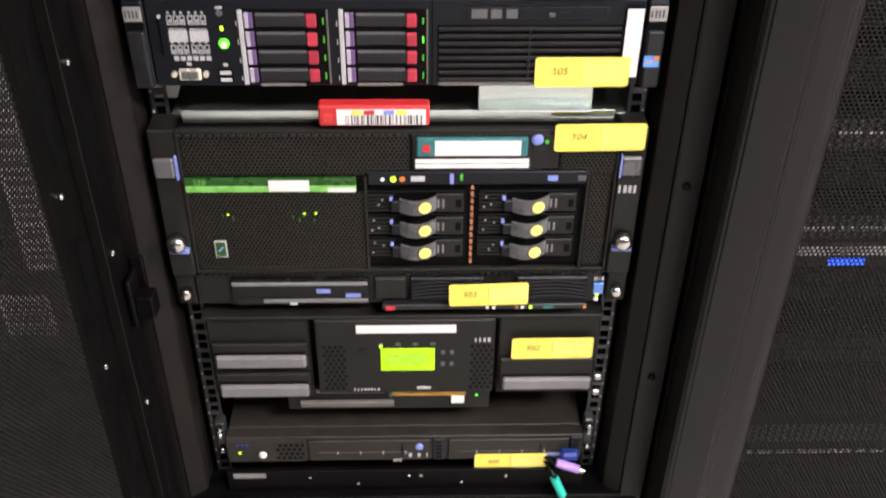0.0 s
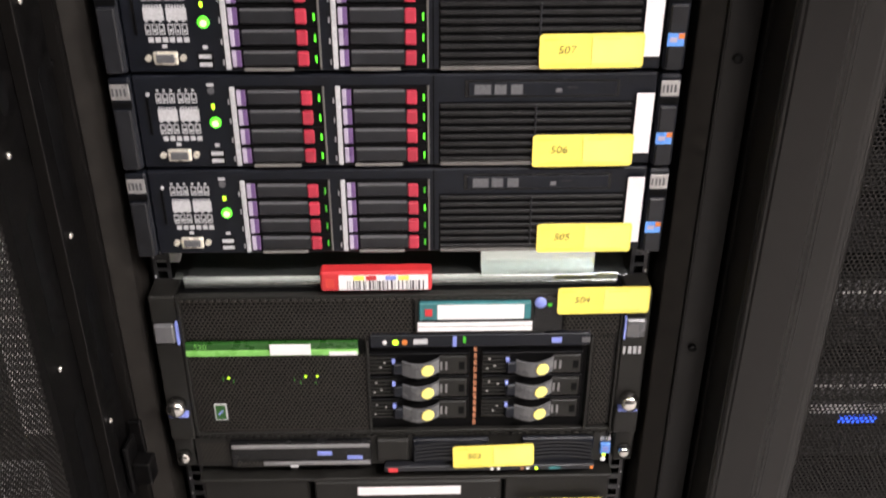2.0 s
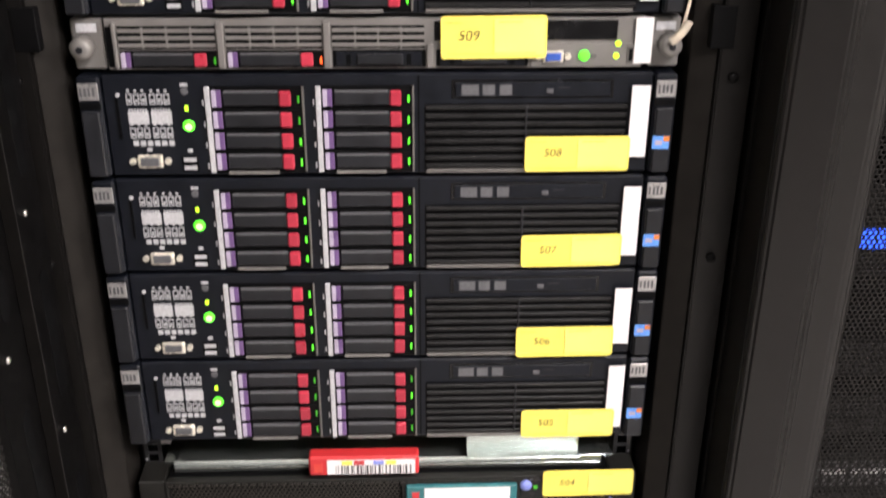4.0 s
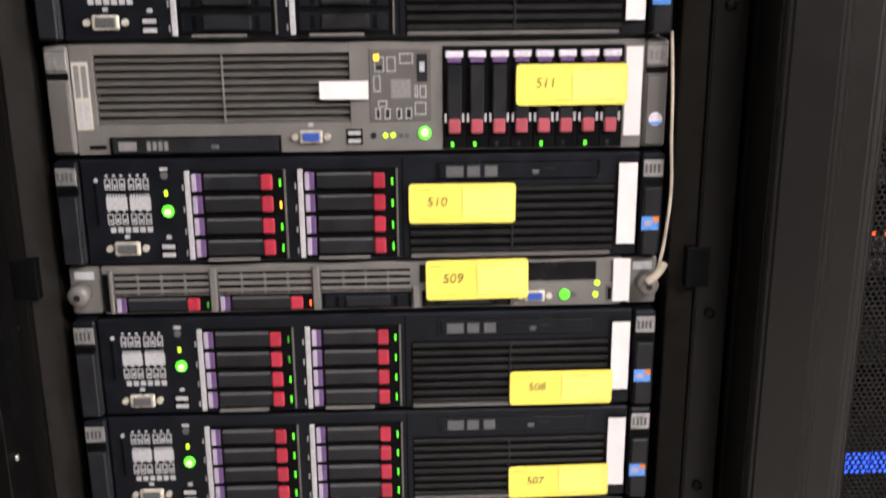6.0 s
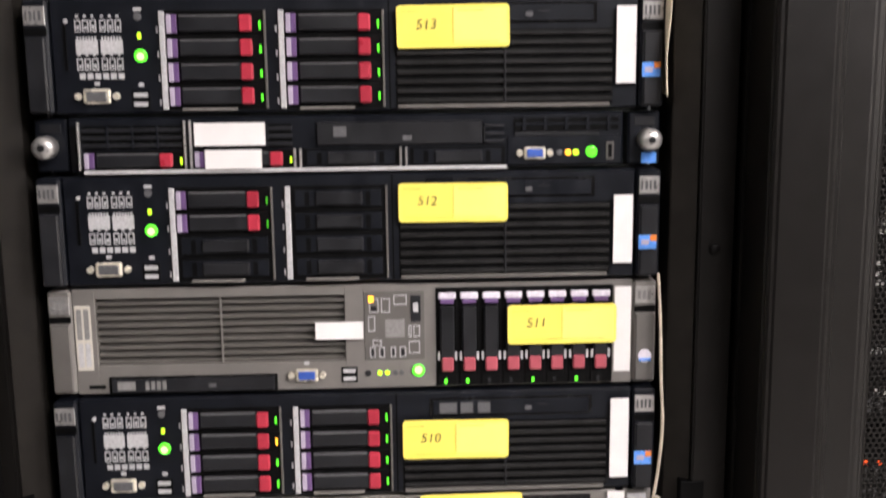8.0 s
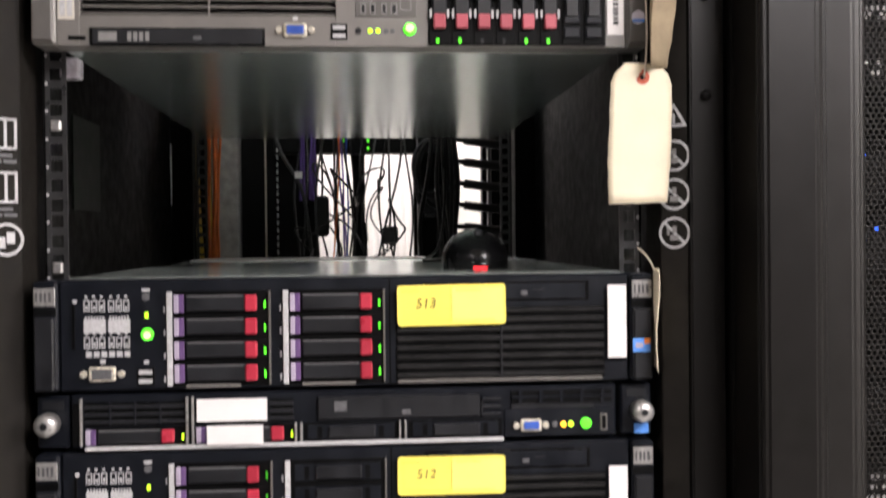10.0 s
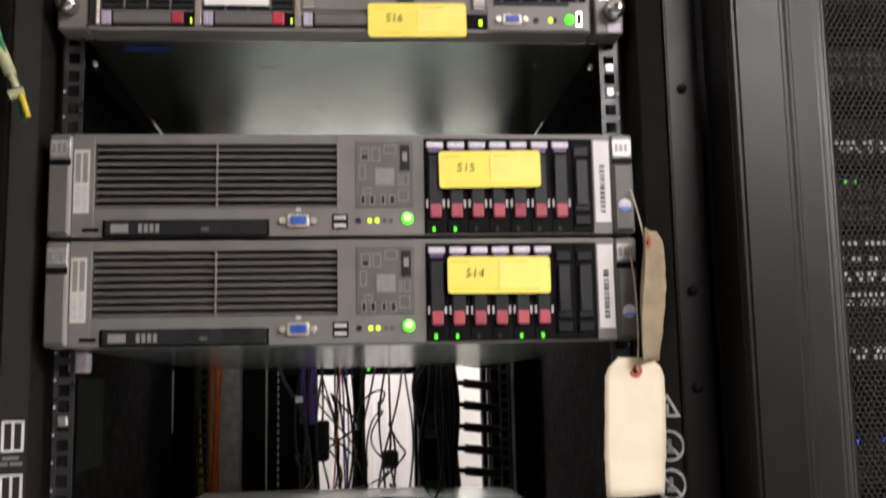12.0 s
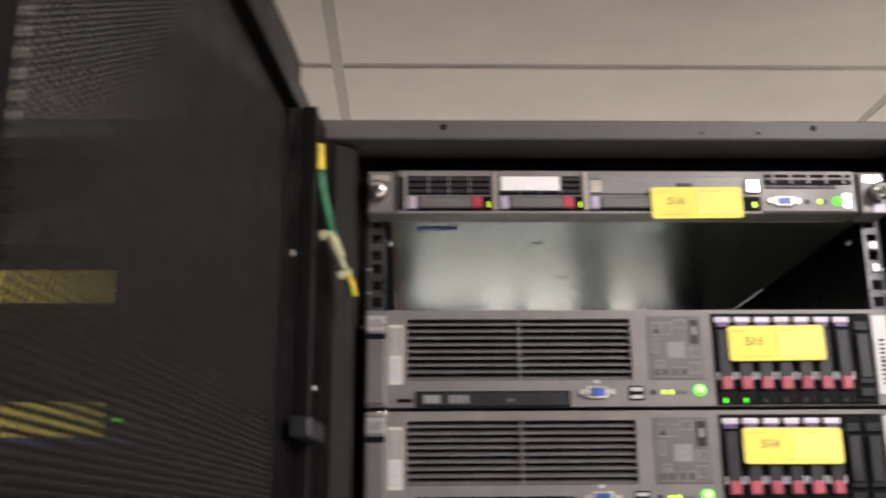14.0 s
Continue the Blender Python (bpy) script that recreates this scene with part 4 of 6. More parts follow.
boxes("latch_bracket", left_door, [(0.006, 0.034, 0.415, 0.475, 0.0185, 0.024), (0.010, 0.030, 0.424, 0.452, 0.024, 0.042), (0.004, 0.010, 0.405, 0.490, 0.0185, 0.032)], RACK, bev=0.0015)
boxes("latch_bracket", left_door, [(0.040, 0.100, 1.700, 1.716, 0.0106, 0.026)], CHAR, bev=0.0015)

# earth wire from the door to the post
wire = thing("earth_wire", "green and yellow earth wire between door and rack", "wire", (0, 0, 0))
tube("conductor", wire, [(-0.282, -0.047, 1.950), (-0.281, -0.047, 1.930), (-0.276, -0.042, 1.905), (-0.2715, -0.036, 1.885), (-0.266, -0.030, 1.870), (-0.258, -0.026, 1.848), (-0.253, -0.024, 1.826)], 0.0023, CABG)
tube("conductor", wire, [(-0.279, -0.047, 1.950), (-0.2782, -0.047, 1.930), (-0.273, -0.042, 1.905), (-0.269, -0.036, 1.884), (-0.2645, -0.030, 1.870), (-0.256, -0.026, 1.848), (-0.252, -0.024, 1.832)], 0.0020, CABG, "green earth conductor")
tube("yellow_sleeve", wire, [(-0.2810, -0.047, 1.957), (-0.2808, -0.047, 1.946), (-0.2800, -0.047, 1.933)], 0.0052, CABYG)
tube("yellow_sleeve", wire, [(-0.2555, -0.0290, 1.846), (-0.2520, -0.0285, 1.838), (-0.2490, -0.0280, 1.827)], 0.0026, CABYG)
for pts, r in (([(-0.2800, -0.034, 1.8785), (-0.2745, -0.033, 1.8800), (-0.2690, -0.032, 1.8820)], 0.0046), ([(-0.2720, -0.032, 1.8830), (-0.2670, -0.031, 1.8710), (-0.2625, -0.030, 1.8600)], 0.0056), ([(-0.2635, -0.030, 1.8620), (-0.2610, -0.029, 1.8560), (-0.2590, -0.028, 1.8510)], 0.0034), ([(-0.2640, -0.029, 1.8440), (-0.2585, -0.028, 1.8465), (-0.2530, -0.027, 1.8480)], 0.0044)):
    tube("milky_sleeve", wire, pts, r, LUG)

# ---- servers, bottom to top ----
G6LAB = (0.1255, 0.2125, 0.0025, 0.0325)
black_server(Z0, "505", G6LAB, (0.012, 0.079), bright=(5,), idle=True)
black_server(Z0 + 2 * U, "506", (0.1175, 0.2055, 0.0020, 0.0325), (0.014, 0.070), bright=(0, 1, 2, 3))
black_server(Z0 + 4 * U, "507", (0.1190, 0.2060, 0.0045, 0.0345), (0.014, 0.078), bright=(0, 1, 2, 3))
black_server(Z0 + 6 * U, "508", (0.1190, 0.2060, 0.0040, 0.0345), (0.016, 0.077), bright=(2, 3))
slim_server(Z0 + 8 * U, SILVER, SILVER, "509", (0.0490, 0.1330, 0.0110, 0.0450), mode="grey")
black_server(Z0 + 9 * U, "510", (0.0360, 0.1215, 0.0320, 0.0645), (0.012, 0.079), ambers=(1,), bright=(0, 1, 2, 3))
grey_server(Z0 + 11 * U, "511", (0.1210, 0.2080, 0.0370, 0.0690), greens=(0, 1, 4, 6), note=True)
black_server(Z0 + 13 * U, "512", (0.0360, 0.1210, 0.0480, 0.0785), (0.013, 0.067), full=2, label_extra=" and six blanks")
slim_server(Z0 + 15 * U, BLACK, CHROME, mode="black")
upper = black_server(Z0 + 16 * U, "513", (0.0370, 0.1225, 0.0480, 0.0800), (0.020, 0.078), bright=(0, 1, 2, 3))
# White plate added for the light and reflection on the rear of the lid.
bx("rear_cover", upper, -0.2200, 0.1000, 2 * U - 0.0012, 2 * U + 0.0010, 0.585, 0.715, GLOSSW, 0.0006, "white plate standing in for light on the back of the lid")
grey_server(Z0 + 22 * U, "514", (0.0815, 0.1665, 0.0400, 0.0705), full=6, greens=(0, 1, 4, 5))
grey_server(Z0 + 24 * U, "515", (0.0760, 0.1610, 0.0395, 0.0705), full=7, greens=(0, 1))
slim_server(Z0 + 28 * U, SILVER, CHROME, "516", (0.0185, 0.1025, -0.0060, 0.0240), y=0.008, mode="bright")

# ---- room ----
floor = thing("floor", "grey vinyl raised floor", "floor", kind="structure")
for i in range(-6, 6):
    for j in range(-5, 5):
        bx("floor_tile", floor, i * 0.61, i * 0.61 + 0.607, -0.03, 0.0, j * 0.61 - 0.3, j * 0.61 + 0.307, FLOORM, 0.001)
cbm = bmesh.new()
TX, TY = -0.356, 1.065
for i in range(-4, 4):
    for j in range(-7, 4):
        add_box(cbm, TX + i * 1.22 + 0.012, TX + (i + 1) * 1.22 - 0.012, TY + j * 0.61 + 0.012, TY + (j + 1) * 0.61 - 0.012, CEIL, CEIL + 0.015)
ceiling = part("ceiling", cbm, TILE, None, "off-white mineral fibre ceiling tiles")
tagged(ceiling, category="ceiling", kind="structure")
tbm = bmesh.new()
for i in range(-4, 5):
    add_box(tbm, TX + i * 1.22 - 0.0125, TX + i * 1.22 + 0.0125, TY - 7 * 0.61, TY + 4 * 0.61, CEIL + 0.004, CEIL + 0.016)
for j in range(-7, 5):
    add_box(tbm, TX - 4 * 1.22, TX + 4 * 1.22, TY + j * 0.61 - 0.0125, TY + j * 0.61 + 0.0125, CEIL + 0.0045, CEIL + 0.0165)
tee = part("ceiling_grid", tbm, TEE, None, "beige metal ceiling grid")
tagged(tee, category="trim", kind="structure")
# The south wall is unseen; its dark colour keeps the door reflections dark.
for nm, rows in (("wall_south", (-3.4, 3.4, 0, 2.70, -3.1, -3.0)), ("wall_north", (-3.4, 3.4, 0, 2.70, 2.75, 2.85)), ("wall_west", (-3.5, -3.4, 0, 2.70, -3.1, 2.85)), ("wall_east", (3.4, 3.5, 0, 2.70, -3.1, 2.85))):
    w = boxes(nm, None, [rows], WALLD if nm == "wall_south" else WALLM, "unseen dark wall standing in for facing racks" if nm == "wall_south" else "off-white painted room wall")
    tagged(w, category="wall", kind="structure")
bx_roof = boxes("ceiling_slab", None, [(-3.5, 3.5, 2.70, 2.75, -3.1, 2.85)], WALLM, "concrete slab above the ceiling tiles")
tagged(bx_roof, category="ceiling", kind="structure")
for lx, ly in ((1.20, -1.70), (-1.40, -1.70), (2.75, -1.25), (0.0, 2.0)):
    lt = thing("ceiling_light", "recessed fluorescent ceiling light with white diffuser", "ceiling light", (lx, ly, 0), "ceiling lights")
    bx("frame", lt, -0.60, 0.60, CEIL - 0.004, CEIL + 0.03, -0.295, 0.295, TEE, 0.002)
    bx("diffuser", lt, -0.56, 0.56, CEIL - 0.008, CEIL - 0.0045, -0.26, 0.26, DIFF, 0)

# ---- the lower machines ----
HEXS = {}


def hex_sheet(w, h, pitch=0.0042, hole=0.00165):
    key = (round(w, 4), round(h, 4))
    if key not in HEXS:
        HEXS[key] = finish(perforated("mesh_panel", w, h, pitch, hole), BEZEL)
    return HEXS[key]


def tall_server(bottom):
    s = thing("tall_rack_server", "black four-unit rack server with perforated bezel and green stripe", "server", (0, 0, bottom), "servers in the rack")
    h = 4 * U
    chassis(s, h, 0.74, DSTEEL)
    bx("front_panel", s, -0.2140, 0.2140, 0.0015, h - 0.0020, 0.006, 0.031, INKY, 0.001)
    for x0, x1, z0, z1 in ((-0.2130, -0.0360, 0.006, 0.106), (-0.2130, 0.0120, 0.124, 0.172), (0.1575, 0.2130, 0.124, 0.172), (0.1880, 0.2130, 0.010, 0.124)):
        attach("bezel_mesh", hex_sheet(x1 - x0, z1 - z0), s, ((x0 + x1) / 2, 0.0012, z0), "hexagonally perforated black bezel")
    boxes("bezel_frame", s, [(-0.2150, -0.2125, 0.002, 0.176, -0.001, 0.006), (0.2125, 0.2150, 0.002, 0.176, -0.001, 0.006), (-0.2125, 0.2125, 0.1725, 0.1765, -0.002, 0.006), (-0.2125, 0.2125, 0.002, 0.0062, 0.0, 0.006), (-0.0362, -0.0335, 0.0062, 0.123, -0.001, 0.006), (0.1855, 0.1882, 0.0062, 0.123, -0.001, 0.006)], IBMB, bev=0.0005)
    rim = [(-0.2120 + k * 0.0072, -0.2085 + k * 0.0072, 0.0015, 0.0035, -0.0025, 0.004) for k in range(60)]
    boxes("bezel_teeth", s, rim, IBMB)
    boxes("bezel_teeth", s, [(x0, x1, 0.1705, 0.1728, -0.0024, 0.004) for x0, x1, _, _, _, _ in rim], BEZEL)
    for sgn in (-1, 1):
        a, b = sorted((sgn * 0.2155, sgn * 0.2413))
        ear = bx("ear", s, a, b, 0.0015, h - 0.002, 0.0, 0.034, IBMB, 0.0015)
        bx("release_latch", ear, -0.011, 0.009, 0.036, 0.058, -0.006, 0.0, LEVER, 0.002, "dark grey release latch")
        bx("latch_edge", ear, -sgn * 0.0112 - 0.0009, -sgn * 0.0112 + 0.0009, 0.034, 0.060, -0.005, 0.0, BLUL, 0)
        kn = disc("thumbscrew", ear, sgn * 0.001, -0.042, 0.0095, -0.013, 0.013, CHROME, dome=0.003)
        bx("screw_collar", ear, -0.010, 0.010, -0.0555, -0.051, -0.008, 0.0, BLUL, 0.001)
        bx("screw_block", ear, -0.012, 0.012, -0.087, -0.052, -0.004, 0.0, IBMB, 0.002)
        if sgn > 0:
            print_bars("maker_mark", ear, -0.010, 0.010, 0.0135, 0.0225, -0.0003, PRINT, 21, False, 4)
    # green stripe, small white label and picture badge
    bx("stripe", s, -0.2125, -0.0440, 0.1130, 0.1215, -0.0012, 0.003, GREEN, 0.0005, "dark green stripe")
    bx("stripe_edge", s, -0.2125, -0.0440, 0.1060, 0.1128, -0.0022, 0.003, GREENL, 0.0006, "light green stripe")
    bx("stripe_end", s, -0.0720, -0.0445, 0.1065, 0.1110, -0.0028, 0.0, WHITE, 0)
    words("model_number", s, "520", -0.1980, 0.1170, -0.0014, 0.0085, GREENL)
    bx("white_label", s, -0.1300, -0.0900, 0.1080, 0.1205, -0.0034, -0.0024, WHITE, 0)
    bd = bx("picture_badge", s, -0.1930, -0.1805, 0.0235, 0.0445, 0.0, 0.001, PRINT, 0, "small framed badge with a green leaf")
    bx("badge_face", bd, -0.005, 0.005, -0.009, 0.009, -0.0004, 0.0, GREEN, 0)
    attach("badge_leaf", box_mesh(0.008, 0.0003, 0.002, BLUL, 0), bd, (0, -0.0007, 0), rot=(0, radians(-50), 0))
    for a, b in ((-0.1745, 0.0775), (-0.0975, 0.0785), (-0.086, 0.0785)):
        disc("inner_led", s, a, b, 0.0011, -0.0004, 0.001, YLED, n=8)
    for a, b in ((-0.181, 0.070), (-0.171, 0.068), (-0.110, 0.069), (-0.100, 0.071), (-0.104, 0.066), (-0.089, 0.065)):
        bx("inner_glow", s, a, a + 0.0008, b, b + 0.005, 0.0036, 0.0042, GDIM, 0)
    # upper media bay
    bx("media_bay", s, 0.0120, 0.1400, 0.1300, 0.1725, -0.0015, 0.006, IBMB, 0.001)
    tp = bx("tape_cartridge", s, 0.0165, 0.1240, 0.1490, 0.1690, -0.006, 0.004, TEAL, 0.0012, "teal tape cartridge with a white label")
    bx("cartridge_label", tp, -0.0360, 0.0470, -0.0082, 0.0080, -0.0006, 0.0, WHITE, 0)
    bx("red_square", tp, -0.0480, -0.0410, -0.0045, 0.0035, -0.0006, 0.0, RED, 0)
    for z in (0.1345, 0.1402):
        bx("white_strip", s, 0.0150, 0.1262, z, z + 0.0040, -0.0034, -0.0018, WHITE, 0)
    bx("button_panel", s, 0.1275, 0.1560, 0.1320, 0.1720, -0.0022, 0.004, GLOSSB, 0.001)
    disc("blue_button", s, 0.1330, 0.1665, 0.0058, -0.0045, 0.0025, BLUL, dome=0.0012)
    disc("status_led", s, 0.1425, 0.1635, 0.0022, -0.003, 0.001, GDIM, n=10)
    yellow_label(s, "504", 0.1490, 0.2370, 0.1555, 0.1855, y=-0.0065, tilt=-0.01)
    # indicator strip
    ip = bx("indicator_strip", s, -0.0320, 0.1850, 0.1135, 0.1285, -0.0010, 0.006, BLACK, 0.0008)
    for x, m, r in ((-0.094, WHITE, 0.0022), (-0.0835, YLED, 0.0030), (-0.0745, ORANGE, 0.0030)):
        disc("indicator", ip, x, -0.0005, r, -0.0014, 0.0012, m, n=10)
    bx("usb_port", ip, -0.066, -0.052, -0.003, 0.003, -0.0012, 0.0, PRINT, 0.0004)
    bx("blue_tab", ip, -0.0275, -0.0235, -0.006, 0.006, -0.0018, 0.0, BLUL, 0.0004)
    bx("green_led", ip, -0.017, -0.0145, -0.002, 0.005, -0.0012, 0.0, GDIM, 0)
    bx("blue_mark", ip, 0.070, 0.080, -0.003, 0.003, -0.0008, 0.0, BLUL, 0)
    bx("grey_mark", ip, 0.100, 0.108, -0.003, 0.003, -0.0008, 0.0, PRINTD, 0)
    # six drives with bowed grey levers
    for c, x0 in enumerate((-0.0350, 0.0785)):
        for r in range(3):
            z0 = 0.0790 - 0.0285 * r
            d = bx("drive", s, x0, x0 + 0.1010, z0, z0 + 0.0255, 0.001, 0.03, INKY, 0.0008)
            boxes("drive_vents", d, [(-0.050, -0.022, -0.010 + 0.0045 * q, -0.0082 + 0.0045 * q, -0.002, 0.0) for q in range(5)], IBMB)
            bx("drive_face", d, 0.020, 0.048, -0.011, 0.011, -0.0035, 0.0, IBMB, 0.001)
            boxes("face_bars", d, [(0.0215, 0.0235, -0.005, 0.005, -0.0042, -0.0035), (0.0265, 0.0285, -0.005, 0.005, -0.0042, -0.0035)], TAPEG)
            bx("lever_root", d, -0.026, -0.0155, -0.0095, 0.004, -0.006, 0.0, BLACK, 0.0015)
            bx("blue_tab", d, -0.027, -0.0235, 0.004, 0.0085, -0.005, 0.0, BLUL, 0.0005)
            # Bright flecks put in for small reflections among the drive vents.
            for q, (px, pz) in enumerate(((-0.044, 0.006), (-0.039, -0.003), (-0.035, 0.003), (-0.046, -0.006))):
                if (q + r + c) % 3:
                    bx("vent_stud", d, px, px + 0.0022, pz, pz + 0.0016, -0.0024, -0.0018, PLATE, 0)
            bx("latch_notch", d, 0.0400, 0.0455, -0.0045, 0.0045, -0.0040, -0.0035, INKY, 0)
            bm = bmesh.new()
            secs = []
            for q in range(9):
                u = q / 8
                x = -0.0165 + 0.037 * u
                bow = -0.0055 - 0.007 * math.sin(math.pi * u)
                lift = 0.0035 * u * u
                secs.append([bm.verts.new((x, bow, -0.0095 + lift)), bm.verts.new((x, bow + 0.003, -0.0095 + lift)), bm.verts.new((x, bow + 0.003, 0.0065 + lift)), bm.verts.new((x, bow, 0.0065 + lift))])
            for p, n in zip(secs, secs[1:]):
                for k in range(4):
                    bm.faces.new((p[k], p[(k + 1) % 4], n[(k + 1) % 4], n[k]))
            bm.faces.new(secs[0])
            bm.faces.new(secs[-1])
            part("lever", bm, LEVER, d, "grey bowed drive lever")
            attach("round_sticker", disc_mesh(0.0065, 0.0012, YELLP, 18), d, (0.009, -0.0132, 0.0008), "pale yellow round sticker", rot=(0, 0, radians(14)))
    studs = [(0.0705, 0.0735, 0.014 + 0.0085 * q, 0.017 + 0.0085 * q, -0.001, 0.004) for q in range(12)]
    boxes("contact_studs", s, studs, COPPER)
    return s


def low_server(bottom):
    s = thing("low_rack_server", "black one-unit server with optical drive and ribbed bay covers", "server", (0, 0, bottom), "servers in the rack")
    h = U
    chassis(s, h, 0.70, DSTEEL)
    bx("front_panel", s, -0.2200, 0.2130, 0.0015, h - 0.002, 0.003, 0.031, IBMB, 0.0015)
    for sgn in (-1, 1):
        a, b = sorted((sgn * 0.2212, sgn * 0.2413))
        ear = bx("ear", s, a, b, 0.0015, h - 0.002, 0.004, 0.034, IBMB, 0.0015)
        disc("thumbscrew", ear, 0, -0.002, 0.0068, -0.010, 0.010, CHROME, dome=0.002, n=14)
    bx("blue_badge", s, 0.2060, 0.2165, 0.0155, 0.0290, -0.0012, 0.003, BLUE, 0.0005)
    bx("badge_light", s, 0.2085, 0.2145, 0.0190, 0.0255, -0.0018, -0.0012, BLUL, 0)
    print_bars("maker_mark", s, 0.2060, 0.2170, 0.0310, 0.0360, 0.0026, PRINT, 22, False, 4)
    disc("status_led", s, 0.2110, 0.0120, 0.0022, 0.001, 0.002, YLED, n=8)
    disc("white_led", s, 0.2105, 0.0055, 0.0028, 0.001, 0.002, WHITE, n=10)
    od = bx("optical_drive", s, -0.1820, -0.0355, 0.0040, 0.0385, -0.002, 0.004, GLOSSB, 0.0008)
    bx("drive_lid", od, -0.072, 0.072, 0.0105, 0.0148, -0.003, 0.0, TAPEG, 0.0008, "grey upper edge of the drive")
    bx("tray_front", od, -0.040, 0.072, -0.0125, -0.0085, -0.0028, 0.0, TAPEG, 0.0006)
    bx("blue_mark", od, 0.017, 0.032, -0.001, 0.0045, -0.0006, 0.0, BLUL, 0)
    bx("blue_mark", od, 0.048, 0.064, -0.007, -0.002, -0.0006, 0.0, BLUL, 0)
    bx("eject_button", od, -0.012, -0.004, -0.0155, -0.0125, -0.0032, 0.0, PRINT, 0.0004)
    attach("side_mesh", hex_sheet(0.030, 0.026), s, (-0.1985, 0.001, 0.010))
    attach("lower_mesh", hex_sheet(0.060, 0.009), s, (-0.148, -0.0032, 0.0065))
    bx("centre_block", s, -0.0300, 0.0040, 0.0120, 0.0410, -0.004, 0.003, IBMB, 0.002)
    bx("red_mark", s, -0.0180, -0.0080, 0.0005, 0.0060, -0.0090, -0.008, RED, 0.0008)
    bx("lower_lip", s, -0.0220, 0.2000, 0.0002, 0.0070, -0.008, 0.003, CHAR, 0.001)
    # two ribbed covers, their ribs bowed upwards
    for cx, w in ((0.048, 0.040), (0.160, 0.038)):
        cov = bx("bay_cover", s, cx - w, cx + w, 0.0075, 0.0400, -0.003, 0.003, BLACK, 0.002)
        for q in range(5):
            bm = bmesh.new()
            secs = []
            for k in range(9):
                u = -1 + k / 4
                x, z = u * w * 0.95, 0.0125 - 0.0048 * q - 0.004 * u * u
                secs.append([bm.verts.new((x, -0.003, z)), bm.verts.new((x, 0.0, z)), bm.verts.new((x, 0.0, z + 0.0022)), bm.verts.new((x, -0.003, z + 0.0022))])
            for p, n in zip(secs, secs[1:]):
                for k in range(4):
                    bm.faces.new((p[k], p[(k + 1) % 4], n[(k + 1) % 4], n[k]))
            part("rib", bm, CHAR, cov)
    for k, (a, m) in enumerate(((0.090, WHITE), (0.097, WHITE), (0.122, COPPER), (0.128, WHITE), (0.137, YLED), (0.152, TEAL), (0.1955, ORANGE))):
        bx("indicator", s, a, a + (0.012 if m is TEAL else 0.0032), 0.0015, 0.0050, -0.0086, -0.008, m, 0)
    lab = yellow_label(s, "503", 0.0500, 0.1345, 0.0095, 0.0390, y=-0.012, tilt=-0.03)
    return s


